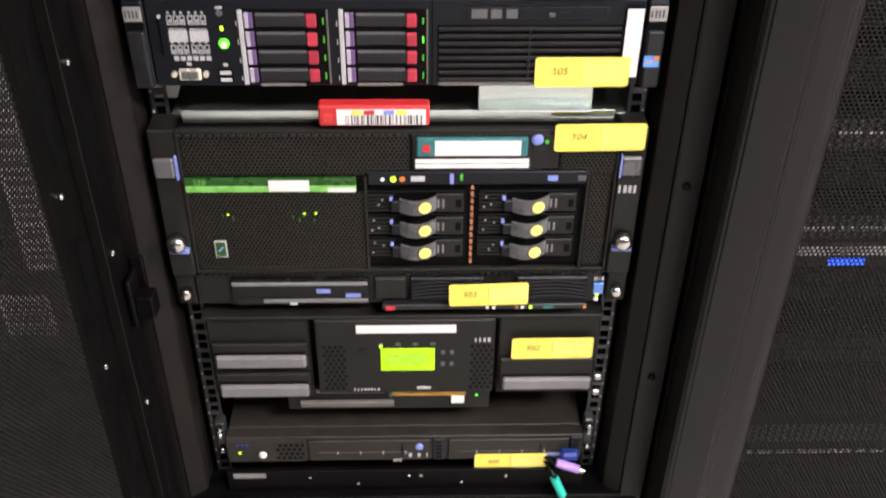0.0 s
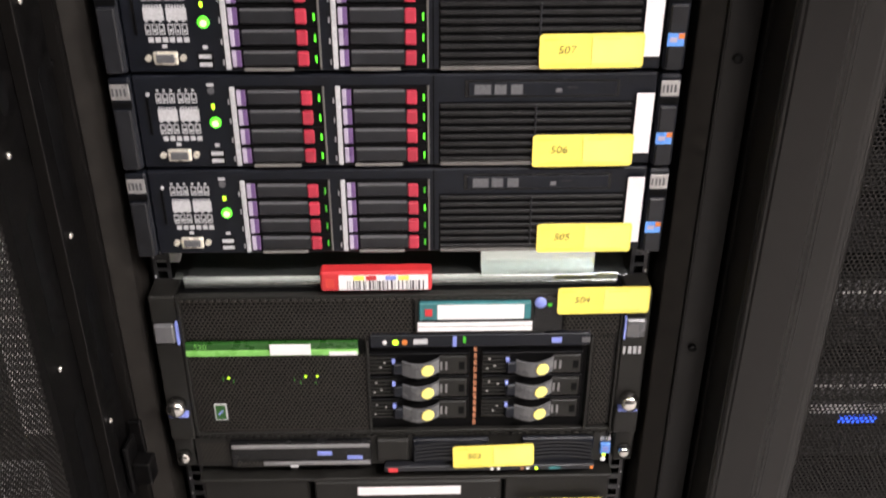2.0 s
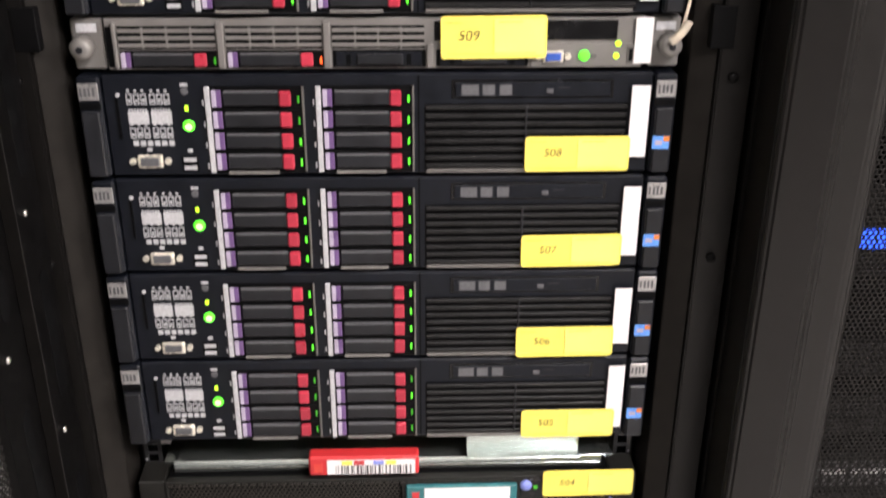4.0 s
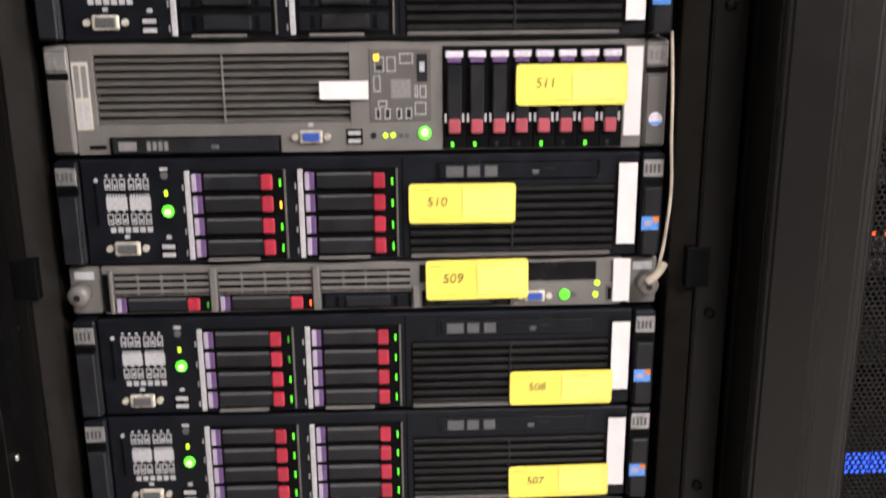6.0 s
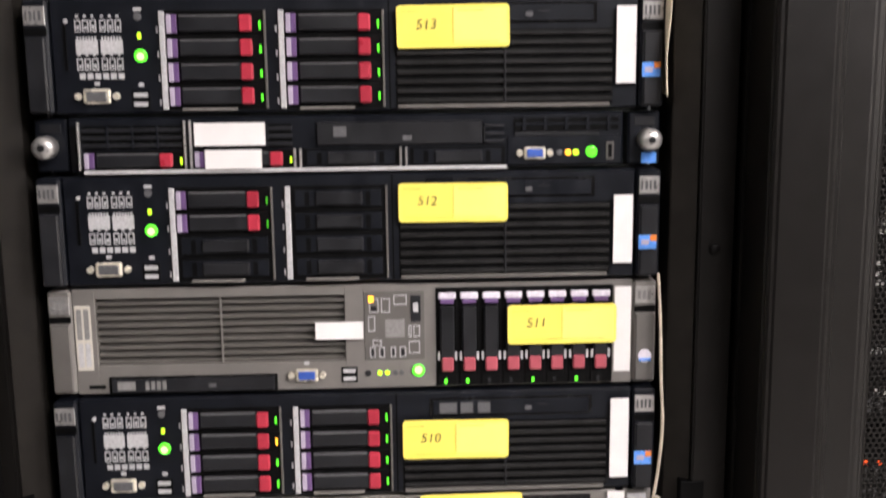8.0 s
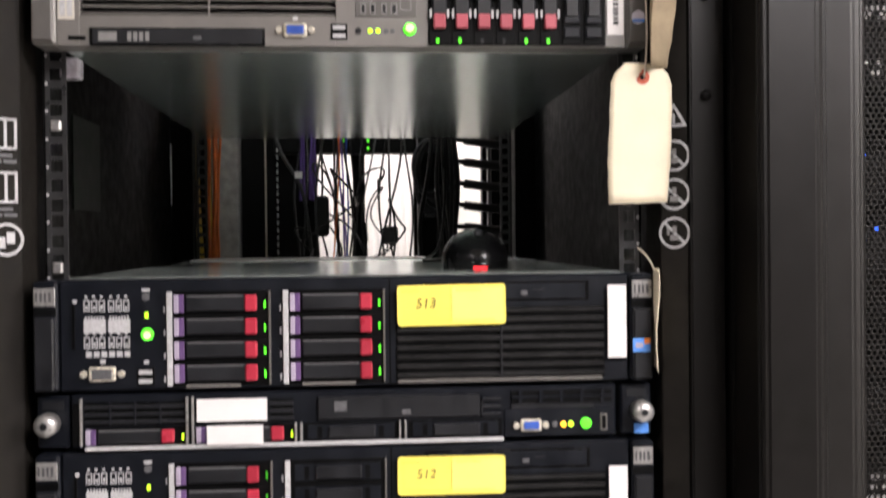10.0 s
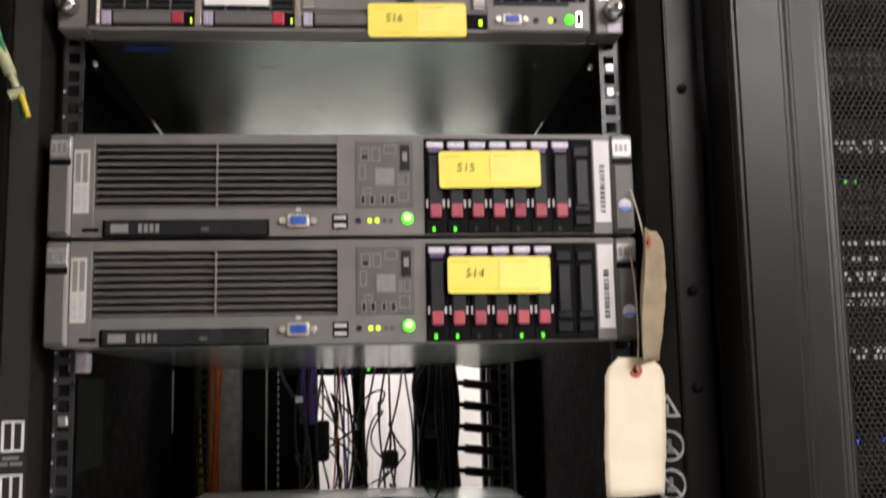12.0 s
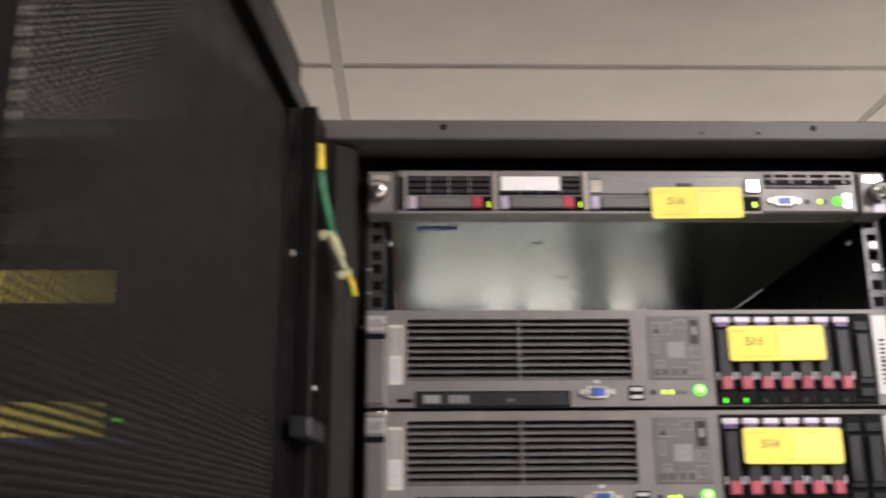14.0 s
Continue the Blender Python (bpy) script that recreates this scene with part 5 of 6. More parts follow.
def tape_library(bottom):
    s = thing("tape_library", "charcoal tape library with green display and grey magazine handles", "tape library", (0, 0.0, bottom - 0.0195), "servers in the rack")
    top = 0.0915
    bx("chassis", s, -0.2150, 0.2180, -0.030, top - 0.003, 0.05, 0.78, DSTEEL, 0.001)
    bx("top_lip", s, -0.2200, 0.2220, top - 0.003, top + 0.0015, 0.0, 0.05, IBMB, 0.0008)
    for nm, x0, x1, hs in (("left", -0.2180, -0.1050, (0.0285, -0.0175)), ("right", 0.1070, 0.2210, (-0.0095,))):
        body = bx("magazine_front", s, x0, x1, -0.0330, top - 0.0045, 0.006, 0.05, IBMB, 0.002)
        mid = (x0 + x1) / 2
        zc = (-0.0330 + top - 0.0045) / 2
        for z in hs:
            bx("magazine_door", body, x0 - mid + 0.003, x1 - mid - 0.003, z - zc - 0.0125, z - zc + 0.0235 + (0.012 if nm == "right" else 0), -0.0055, 0.0, IBMB, 0.002)
            bx("handle_gap", body, x0 - mid + 0.006, x1 - mid - 0.006, z - zc + 0.0085, z - zc + 0.0115, -0.0062, -0.005, INKY, 0)
            bx("handle", body, x0 - mid + 0.007, x1 - mid - 0.005, z - zc - 0.0085, z - zc + 0.0085, -0.0115, 0.0, TAPEG, 0.002, "grey pull handle")
    cp = bx("operator_panel", s, -0.0985, 0.1030, -0.0260, top - 0.0045, 0.0, 0.05, IBMB, 0.002)
    zc = (-0.0260 + top - 0.0045) / 2
    disp = bx("display", cp, -0.0280, 0.0330, 0.0115 - zc, 0.0455 - zc, -0.0012, 0.0, LCD, 0.0004, "backlit yellow-green display")
    for q in range(2):
        bx("display_text", disp, -0.025, 0.022, 0.0045 - 0.009 * q, 0.0065 - 0.009 * q, -0.0003, 0.0, GREENL, 0)
    bx("white_label", s, -0.0520, 0.0590, 0.0690, 0.0800, -0.0012, -0.0002, WHITE, 0, "white label strip")
    for k in range(4):
        bx("panel_mark", cp, -0.0305 + 0.0195 * k, -0.0245 + 0.0195 * k, 0.0495 - zc, 0.0535 - zc, -0.0005, 0.0, PRINTD, 0)
    disc("status_led", cp, -0.0275, 0.0490 - zc, 0.0018, -0.0012, 0.001, YLED, n=8)
    for a in (0.040, 0.050):
        for b in (0.018, 0.036):
            bx("key", cp, a, a + 0.0045, b - zc, b - zc + 0.006, -0.001, 0.0, PRINTD, 0.0004)
    disc("round_key", cp, -0.0465, 0.040 - zc, 0.006, -0.0008, 0.001, BLACK, n=14)
    print_bars("maker_mark", cp, 0.0780, 0.0970, 0.0545 - zc, 0.0605 - zc, -0.0004, PRINT, 31, False, 4)
    print_bars("door_caption", cp, -0.0600, -0.0290, -0.0205 - zc, -0.0170 - zc, -0.0004, PRINT, 32, False, 8)
    bx("port_caption", cp, 0.0130, 0.0290, -0.0190 - zc, -0.0150 - zc, -0.0004, 0.0, PRINT, 0)
    for a, b in ((-0.0930, -0.0690), (0.0735, 0.0980)):
        dots = []
        for r in range(11):
            for c in range(4):
                x = a + c * 0.0064 + (0.0032 if r % 2 else 0)
                dots.append((x, x + 0.0034, -0.018 - zc + r * 0.0064, -0.0148 - zc + r * 0.0064, -0.0005, 0.0))
        boxes("vent_grid", cp, dots, INKY)
    # drive under the operator panel
    lo = bx("tape_drive", s, -0.1380, 0.1010, -0.0640, -0.0270, 0.012, 0.06, IBMB, 0.0015)
    bx("tape_slot", lo, -0.0850, -0.0050, 0.0105, 0.0175, -0.003, 0.0, TAPEG, 0.001)
    bx("ochre_flap", lo, 0.0040, 0.0910, 0.0080, 0.0200, -0.006, 0.0, OCHRE, 0.0012, "ochre plastic drive flap")
    bx("green_edge", lo, 0.0008, 0.0036, 0.0050, 0.0150, -0.004, 0.0, TEAL, 0)
    bx("grey_bar", lo, -0.1050, 0.0060, -0.0100, -0.0010, -0.006, 0.0, SILVERD, 0.0015)
    bx("white_tag", lo, 0.0740, 0.0890, -0.0030, 0.0075, -0.007, 0.0, WHITE, 0)
    disc("status_led", lo, 0.1040, 0.0040, 0.0018, -0.0012, 0.001, GLED, n=8)
    yellow_label(s, "502", 0.1220, 0.2140, 0.0285, 0.0595, y=-0.0012, tilt=-0.008)
    return s


def flat_server(bottom):
    s = thing("flat_rack_server", "charcoal one-unit server with two drive fronts, set low in the rack", "server", (0, 0.010, bottom + 0.003), "servers in the rack")
    h = U
    bx("chassis", s, -0.2180, 0.2180, 0.001, h - 0.002, 0.02, 0.66, BEZEL, 0.001)
    bx("front_panel", s, -0.2200, 0.2200, 0.0005, h - 0.002, 0.002, 0.0195, BEZEL, 0.0015)
    lp = bx("left_panel", s, -0.2190, -0.1230, 0.002, h - 0.004, -0.001, 0.002, BEZEL, 0.0012)
    disc("white_button", lp, -0.0050, -0.005, 0.0050, -0.003, 0.003, WHITE, dome=0.0015, n=14)
    disc("status_led", lp, -0.0330, -0.002, 0.0017, -0.001, 0.001, YLED, n=8)
    print_bars("maker_mark", lp, -0.036, -0.018, 0.010, 0.0145, -0.0003, PS2B, 41, False, 3)
    holes = []
    for r in range(4):
        for c in range(5):
            x = 0.012 + c * 0.0068 + (0.0034 if r % 2 else 0)
            holes.append((x, x + 0.0044, -0.014 + r * 0.0075, -0.0095 + r * 0.0075, -0.0004, 0.0))
    boxes("vent_grid", lp, holes, INKY)
    for x0, x1 in ((-0.1190, 0.0310), (0.0530, 0.2020)):
        d = bx("drive", s, x0, x1, 0.004, h - 0.005, -0.002, 0.002, BEZEL, 0.0012)
        w = (x1 - x0) / 2
        bx("drive_seam", d, -w + 0.012, w - 0.030, -0.0030, -0.0024, -0.0004, 0.0, PRINTD, 0)
        for q in range(4):
            bx("drive_tick", d, -w + 0.035 + q * 0.028, -w + 0.0362 + q * 0.028, -0.006, -0.001, -0.0004, 0.0, PRINT, 0)
        bx("drive_slot", d, w - 0.036, w - 0.034, -0.008, 0.010, -0.0004, 0.0, INKY, 0)
    disc("blue_button", s, 0.0170, 0.0290, 0.0052, -0.0045, 0.003, BLUL, dome=0.001)
    boxes("usb_marks", s, [(0.004, 0.008, 0.010, 0.016, -0.0024, -0.002), (0.015, 0.019, 0.010, 0.016, -0.0024, -0.002), (0.026, 0.0275, 0.010, 0.016, -0.0024, -0.002)], PRINT)
    bx("metal_tab", s, -0.016, -0.004, 0.003, 0.008, -0.004, -0.002, CHROME, 0.001)
    for x0 in (0.0345, 0.2045):
        g = bx("vent_strip", s, x0, x0 + 0.014, 0.003, h - 0.004, -0.001, 0.002, CHAR, 0.0008)
        boxes("vent_grid", g, [(-0.0035, 0.0035, -0.015 + q * 0.0065, -0.0115 + q * 0.0065, -0.0004, 0.0) for q in range(5)], INKY)
    bx("silver_edge", s, 0.1750, 0.1960, 0.0105, 0.0150, -0.003, -0.002, BLUL, 0)
    yellow_label(s, "500", 0.0860, 0.1770, -0.0150, 0.0145, y=-0.0035, tilt=-0.006)
    for sgn in (-1, 1):
        a, b = sorted((sgn * 0.2215, sgn * 0.2330))
        br = bx("rail_bracket", s, a, b, 0.004, 0.058, 0.012, 0.028, RAIL, 0.0015, "zinc slide bracket")
        for q in (-0.016, 0.010, 0.020):
            disc("bracket_screw", br, 0.0, q, 0.0042, -0.006, 0.006, CHROME, dome=0.0015, n=12)
    return s


tall_server(Z0 - 5 * U)
low_server(Z0 - 6 * U)
tape_library(Z0 - 8 * U)
flat_server(Z0 - 12 * U)

# loose things in the one-unit gap above the tall server
TOPT = Z0 - U
shelf = thing("rack_shelf", "thin grey steel shelf lying on the tall server", "shelf", (0, 0, TOPT))
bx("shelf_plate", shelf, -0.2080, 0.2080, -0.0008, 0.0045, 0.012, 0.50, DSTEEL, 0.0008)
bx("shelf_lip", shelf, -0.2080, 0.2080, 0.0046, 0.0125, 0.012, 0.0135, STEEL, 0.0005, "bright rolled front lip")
cart = thing("tape_cartridge", "red tape cartridge with a barcode label on the shelf", "tape cartridge", (0, 0, TOPT))
shell = bx("shell", cart, -0.0760, 0.0290, 0.0046, 0.0262, -0.004, 0.0115, RED, 0.0018)
bl = bx("barcode_label", shell, -0.0350, 0.0490, -0.0088, 0.0075, -0.0006, 0.0, WHITE, 0)
rnd = random.Random(4)
bars, x = [], -0.0340
while x < 0.038:
    w = rnd.choice((0.0006, 0.0012, 0.0018))
    bars.append((x, x + w, -0.0076, 0.0022, -0.0003, 0.0))
    x += w + rnd.choice((0.0009, 0.0016, 0.0026))
boxes("barcode", bl, bars, INKB)
for a, m in ((-0.028, YELL), (-0.0165, RED), (0.002, BLUL), (0.014, YELL)):
    bx("colour_field", bl, a, a + 0.010, 0.0028, 0.0076, -0.0003, 0.0, m, 0)
bx("red_square", shell, -0.0475, -0.0395, -0.006, 0.003, -0.0006, 0.0, BRIGHTR, 0)
plate = thing("metal_plate", "folded silver sheet metal plate leaning in the gap", "metal plate", (0, 0, TOPT))
bx("plate", plate, 0.0760, 0.1860, 0.0126, 0.0150, 0.006, 0.30, STEEL, 0.0006)
bx("plate_fold", plate, 0.0760, 0.1860, 0.0151, 0.0420, 0.020, 0.0216, STEEL, 0.0006)

# White plate added behind the rail for light coming through gap and holes.
clip = thing("gap_light_plate", "white plate standing in for light seen through the rail gap", "bracket", (-0.2230, 0.050, TOPT))
bm = bmesh.new()
lo = [bm.verts.new((x, y, z)) for y in (0.0, 0.003) for x, z in ((-0.020, 0.006), (0.004, 0.006), (0.016, 0.040), (-0.020, 0.040))]
for q in ((0, 1, 2, 3), (7, 6, 5, 4), (0, 4, 5, 1), (1, 5, 6, 2), (2, 6, 7, 3), (3, 7, 4, 0)):
    bm.faces.new([lo[k] for k in q])
part("plate", bm, WHITE, clip)

# keyboard and mouse plugs hanging at the bottom
plugs = thing("keyboard_plugs", "violet and mint keyboard plugs and a blue plug on black leads", "cable plugs", (0, 0, 0))
def plug(name, a, b, r0, m, label):
    va, vb = Vector(a), Vector(b)
    p = tube(name, plugs, [a, tuple(va.lerp(vb, 0.5)), b], r0, m, label)
    d = (vb - va).normalized()
    tube("pins", p, [tuple(vb), tuple(vb + d * 0.003), tuple(vb + d * 0.006)], r0 * 0.7, CHROME)
    return p
plug("violet_plug", (0.186, -0.006, 0.150), (0.214, -0.012, 0.143), 0.0058, PS2V, "violet round keyboard plug")
plug("mint_plug", (0.184, -0.012, 0.130), (0.196, -0.020, 0.104), 0.0058, PS2G, "mint green round mouse plug")
bx("blue_plug", plugs, 0.192, 0.214, 0.148, 0.161, -0.004, 0.010, PS2B, 0.003, "dark blue video plug")
tube("lead", plugs, [(0.186, -0.006, 0.146), (0.176, -0.002, 0.150), (0.170, 0.012, 0.146), (0.166, 0.040, 0.128)], 0.0022, CABB)
tube("lead", plugs, [(0.184, -0.012, 0.130), (0.180, -0.006, 0.142), (0.172, 0.010, 0.140), (0.160, 0.040, 0.126)], 0.0022, CABB)
bx("plug_block", plugs, 0.155, 0.222, 0.0921, 0.146, 0.0120, 0.060, INKY, 0.004)

# ---- between the upper servers: mouse, tags, cables ----
TOP513 = Z0 + 18 * U
mouse = thing("computer_mouse", "black optical mouse glowing red, on the server top", "mouse", (0.116, 0.160, TOP513 - 0.001))
bm = bmesh.new()
bmesh.ops.create_uvsphere(bm, u_segments=24, v_segments=14, radius=1)
for v in bm.verts:
    z = max(v.co.z, -0.25)
    v.co = (v.co.x * 0.031 * (1 - 0.12 * v.co.y), v.co.y * 0.055, (z + 0.25) * 0.030)
part("shell", bm, GLOSSB, mouse, smooth=True)
bx("wheel", mouse, -0.004, 0.004, 0.0290, 0.0360, -0.036, -0.016, CHAR, 0.002)
bx("red_glow", mouse, -0.007, 0.006, 0.0004, 0.0028, -0.0548, -0.044, REDGLOW, 0.001, "red glow of the mouse sensor")
tube("lead", mouse, [(0, 0.052, 0.010), (-0.02, 0.10, 0.006), (-0.045, 0.16, 0.003), (-0.03, 0.25, 0.003), (0.0, 0.33, 0.02), (0.005, 0.40, 0.12)], 0.0018, CABB)

def hang_tag(name, label, place, w, h, tilt, m, string, curl=0.0, wave=0.0015, ring_side=-1):
    """A paper tag: clipped shoulders, the card bent across its width by curl (radians) and slightly wavy."""
    t = thing(name, label, "paper tag", place)
    bm = bmesh.new()
    nu, nv, thick = 10, 14, 0.0007
    rnd3 = random.Random(name)
    def spot(u, v, off):
        half = w / 2 * (1 - 0.42 * max(0.0, 1 - v / 0.10)) + rnd_edge[v] * (1 if abs(u) > 0.99 else 0)
        x = u * half
        if abs(curl) > 0.01:
            r = w / curl
            a = x / r
            px, py, nx, ny = r * math.sin(a), r * (1 - math.cos(a)), -math.sin(a), math.cos(a)
        else:
            px, py, nx, ny = x, 0.0, 0.0, 1.0
        py += wave * math.sin(5.0 * v + 2.2 * u) + 1.4 * wave * u * v
        return (px + nx * off, py + ny * off, -v * h + (0.0012 * u if v > 0.95 else 0.0))
    levels = [k / nv for k in range(nv + 1)]
    rnd_edge = {v: rnd3.uniform(-0.0006, 0.0006) for v in levels}
    sides = [[[bm.verts.new(spot(-1 + 2 * i / nu, v, off)) for i in range(nu + 1)] for v in levels] for off in (0.0, thick)]
    for g in sides:
        for j in range(nv):
            for i in range(nu):
                bm.faces.new((g[j][i], g[j][i + 1], g[j + 1][i + 1], g[j + 1][i]))
    f, k = sides
    for j in range(nv):
        for i in (0, nu):
            bm.faces.new((f[j][i], k[j][i], k[j + 1][i], f[j + 1][i]))
    for i in range(nu):
        for j in (0, nv):
            bm.faces.new((f[j][i], k[j][i], k[j][i + 1], f[j][i + 1]))
    c = part("card", bm, m, t, smooth=True)
    c.rotation_euler = tilt
    y0 = wave * math.sin(5.0 * 0.10) + (-0.0006 if ring_side < 0 else thick + 0.0006)
    part("ring", ring_mesh(0.0022, 0.0058, REDRING), REDRING, c, "reddish paper reinforcement ring", (0, y0, -0.0105))
    disc("hole", c, 0, -0.0105, 0.0022, y0, 0.0004, INKY, n=10)
    tube("string", t, string, 0.0008, STRING)
    return t

hang_tag("manila_tag", "blank manila tag with a red ring hanging by string", (0.2320, -0.014, 1.6315), 0.0520, 0.110, (0.03, 0.02, 0.06), MANILA,
         [(0.0, -0.003, -0.0105), (0.002, -0.004, 0.006), (0.004, 0.0, 0.040), (0.003, 0.008, 0.080), (0.002, 0.012, 0.092)], curl=0.55, wave=0.0018)
hang_tag("folded_tag", "curled worn manila tag, darkened for its shaded inside, with a red ring on the server ear", (0.2465, -0.016, 1.736), 0.0330, 0.108, (0.04, 0.05, 0.62), TAN,
         [(-0.004, -0.004, -0.0105), (-0.007, -0.004, 0.006), (-0.009, 0.000, 0.022), (-0.010, 0.012, 0.036)], curl=-2.1, wave=0.0022)
hang_tag("narrow_tag", "narrow curled manila tag edge-on beside the server", (0.2440, -0.006, 1.470), 0.0300, 0.080, (0.02, 0.0, 1.35), MANILA,
         [(0.0, 0.0, -0.0095), (-0.002, 0.002, 0.004), (-0.006, 0.010, 0.012), (-0.010, 0.020, 0.016)])
strand = thing("twine", "pale twine hanging along the server ears", "string", (0, 0, 0))
tube("strand", strand, [(0.2405, -0.006, 1.250), (0.2425, -0.012, 1.205), (0.2425, -0.012, 1.165), (0.2455, -0.014, 1.135), (0.2440, -0.014, 1.105), (0.2400, -0.012, 1.062), (0.2340, -0.012, 1.048)], 0.0014, STRING)
tube("frayed_end", strand, [(0.2425, -0.014, 1.066), (0.2390, -0.014, 1.056), (0.2300, -0.012, 1.049)], 0.0034, STRING)

# cable bundle and dark clutter at the rear of the rack
rnd = random.Random(11)
def hanging_cables(name, label, n, xr, yr, zr, mats, r, sway):
    c = thing(name, label, "cables", (0, 0, 0))
    for k in range(n):
        x, y = rnd.uniform(*xr), rnd.uniform(*yr)
        pts = []
        for q in range(6):
            z = zr[0] + (zr[1] - zr[0]) * q / 5
            pts.append((x + rnd.uniform(-sway, sway), y + rnd.uniform(-sway, sway), z))
        tube("cable", c, pts, r * rnd.uniform(0.8, 1.2), mats[k % len(mats)], res=5)
    return c

hanging_cables("orange_cables", "orange and yellow network cables hanging at the rear", 8, (-0.250, -0.212), (0.82, 0.90), (1.30, 1.90), (CABO, CABY, CABO, CABY, CABB), 0.0026, 0.010)
hanging_cables("violet_cables", "violet data cables hanging at the rear", 7, (-0.090, -0.062), (0.84, 0.92), (1.56, 1.82), (CABV,), 0.0020, 0.006)
hanging_cables("data_cables", "red, blue and violet data cables at the rear", 6, (-0.040, -0.005), (0.84, 0.92), (1.42, 1.82), (CABV, CABB, CABO, PS2B), 0.0016, 0.010)
hanging_cables("black_cables", "tangle of black power cables at the rear", 12, (-0.10, 0.085), (0.82, 0.92), (1.22, 1.80), (CABB, CABGR), 0.0019, 0.034)
hanging_cables("cable_loops", "loops of black power cable behind the servers", 8, (0.100, 0.180), (0.78, 0.86), (1.30, 1.80), (CABB,), 0.0038, 0.020)
pdu = thing("power_strip", "black vertical power strip with outlets at the rear", "power strip", (0.085, 0.93, 0))
bx("body", pdu, 0.020, 0.075, 0.25, 1.93, 0.0, 0.05, RACK, 0.003)
for q in range(14):
    bx("outlet", pdu, 0.030, 0.065, 0.32 + q * 0.11, 0.36 + q * 0.11, -0.003, 0.0, CHAR, 0.002)
comb = thing("power_lead", "black power leads with moulded plugs at the rear", "power lead", (0.192, 0.90, 0))
bx("holder", comb, 0.030, 0.036, 1.15, 1.83, 0.012, 0.03, CHAR, 0.002)
for q in range(6):
    z = 1.655 - q * 0.036
    pl = tube("power_plug", comb, [(0.050, 0.0, z - 0.004), (0.028, -0.002, z - 0.002), (0.006, -0.004, z), (-0.012, -0.005, z + 0.003)], 0.0085, CABB, "black moulded power plug")
    tube("plug_collar", pl, [(-0.012, -0.005, z + 0.003), (-0.020, -0.006, z + 0.004), (-0.026, -0.008, z + 0.004)], 0.0050, CABB)
    tube("plug_lead", pl, [(-0.026, -0.008, z + 0.004), (-0.034, -0.010, z), (-0.034 + q * 0.003, -0.012, z - 0.05), (-0.028 + q * 0.003, -0.012, 1.40)], 0.0030, CABB)
coil = thing("cable_coil", "loops of grey-black power cable hung at the rear", "cables", (0.128, 0.86, 0))
for q in range(4):
    pts = []
    for k in range(13):
        a = 2 * math.pi * k / 12
        pts.append((0.030 * math.cos(a) + 0.006 * math.sin(q * 2 + a), 0.012 * q, 1.615 - q * 0.006 + (0.046 + 0.006 * q) * math.sin(a)))
    tube("loop", coil, pts, 0.0036, CHAR if q % 2 else CABB)
thin = thing("rear_guide", "thin brass-coloured rod beside a perforated strip at the rear", "guide rail", (-0.148, 0.90, 0))
bx("rod", thin, -0.0012, 0.0012, 0.20, 1.82, 0.0, 0.003, STRING, 0)
# Pale dashes put in as light showing through the holes of the strip.
for q in range(60):
    bx("strip_hole", thin, 0.0180, 0.0205, 1.10 + q * 0.012, 1.1065 + q * 0.012, 0.0, 0.002, PRINT, 0)
# A white strip painted on the side panel for light in a slit.
slit = thing("side_slit_light", "white strip standing in for a slit of light in the rack side", "panel slit", (-0.2925, 0.850, 0))
bx("slit", slit, 0.0, 0.0012, 1.552, 1.650, 0.0, 0.004, WHITE, 0)
duct = thing("cable_duct", "grey vertical cable duct at the rear of the rack", "cable duct", (-0.205, 0.93, 0))
bx("duct_body", duct, -0.035, 0.010, 0.15, 1.95, 0.0, 0.04, BEIGEP, 0.003)
screen = thing("rear_uprights", "dark uprights of the rack rear door frame", "rack frame", (0, 0.98, 0))
for a, b in ((-0.212, -0.068), (-0.006, 0.015), (0.100, 0.160), (0.220, 0.30), (-0.30, -0.240)):
    bx("upright", screen, a, b, 0.05, 1.83, 0.0, 0.03, RACK, 0.002)
bx("sill", screen, -0.30, 0.30, 0.02, 0.0495, 0.0, 0.03, RACK, 0.002)
def tangle(name, label, n, xr, zr, mats, r):
    c = thing(name, label, "cables", (0, 0, 0))
    for k in range(n):
        x, z = rnd.uniform(*xr), rnd.uniform(*zr)
        pts = [(x + rnd.uniform(-0.05, 0.05) * q / 3, rnd.uniform(0.80, 0.92), z + rnd.uniform(-0.05, 0.05) - 0.03 * abs(q - 3)) for q in range(7)]
        tube("cable", c, pts, r * rnd.uniform(0.8, 1.2), mats[k % len(mats)], res=5)
    return c


tangle("loose_cables", "tangled black and violet data cables behind the servers", 7, (-0.10, 0.07), (1.52, 1.66), (CABB, CABGR, CABGR), 0.0016)
for name, label, px, pz, w, h, m in (("power_adapter", "black power adapter hanging among the rear cables", -0.055, 1.500, 0.011, 0.066, CABB), ("power_adapter", "dark grey power adapter hanging on its lead", 0.055, 1.486, 0.013, 0.030, CABGR)):
    ad = thing(name, label, "adapter", (px, 0.875, pz))
    bx("body", ad, -w, w, 0.0, h, -0.012, 0.012, m, 0.004)
    tube("lead", ad, [(0, 0, h), (0.004, 0, h + 0.03), (-0.006, 0.004, h + 0.10), (0.004, 0.01, 1.80 - pz)], 0.0020, m)
    tube("lead", ad, [(0, 0, 0.002), (0.008, 0, -0.03), (0.020, 0.004, -0.07), (0.010, 0.01, -0.16)], 0.0020, m)
flagtag = thing("cable_flag", "small white cable flag on a grey loop of cable", "cable label", (-0.092, 0.870, 1.600))
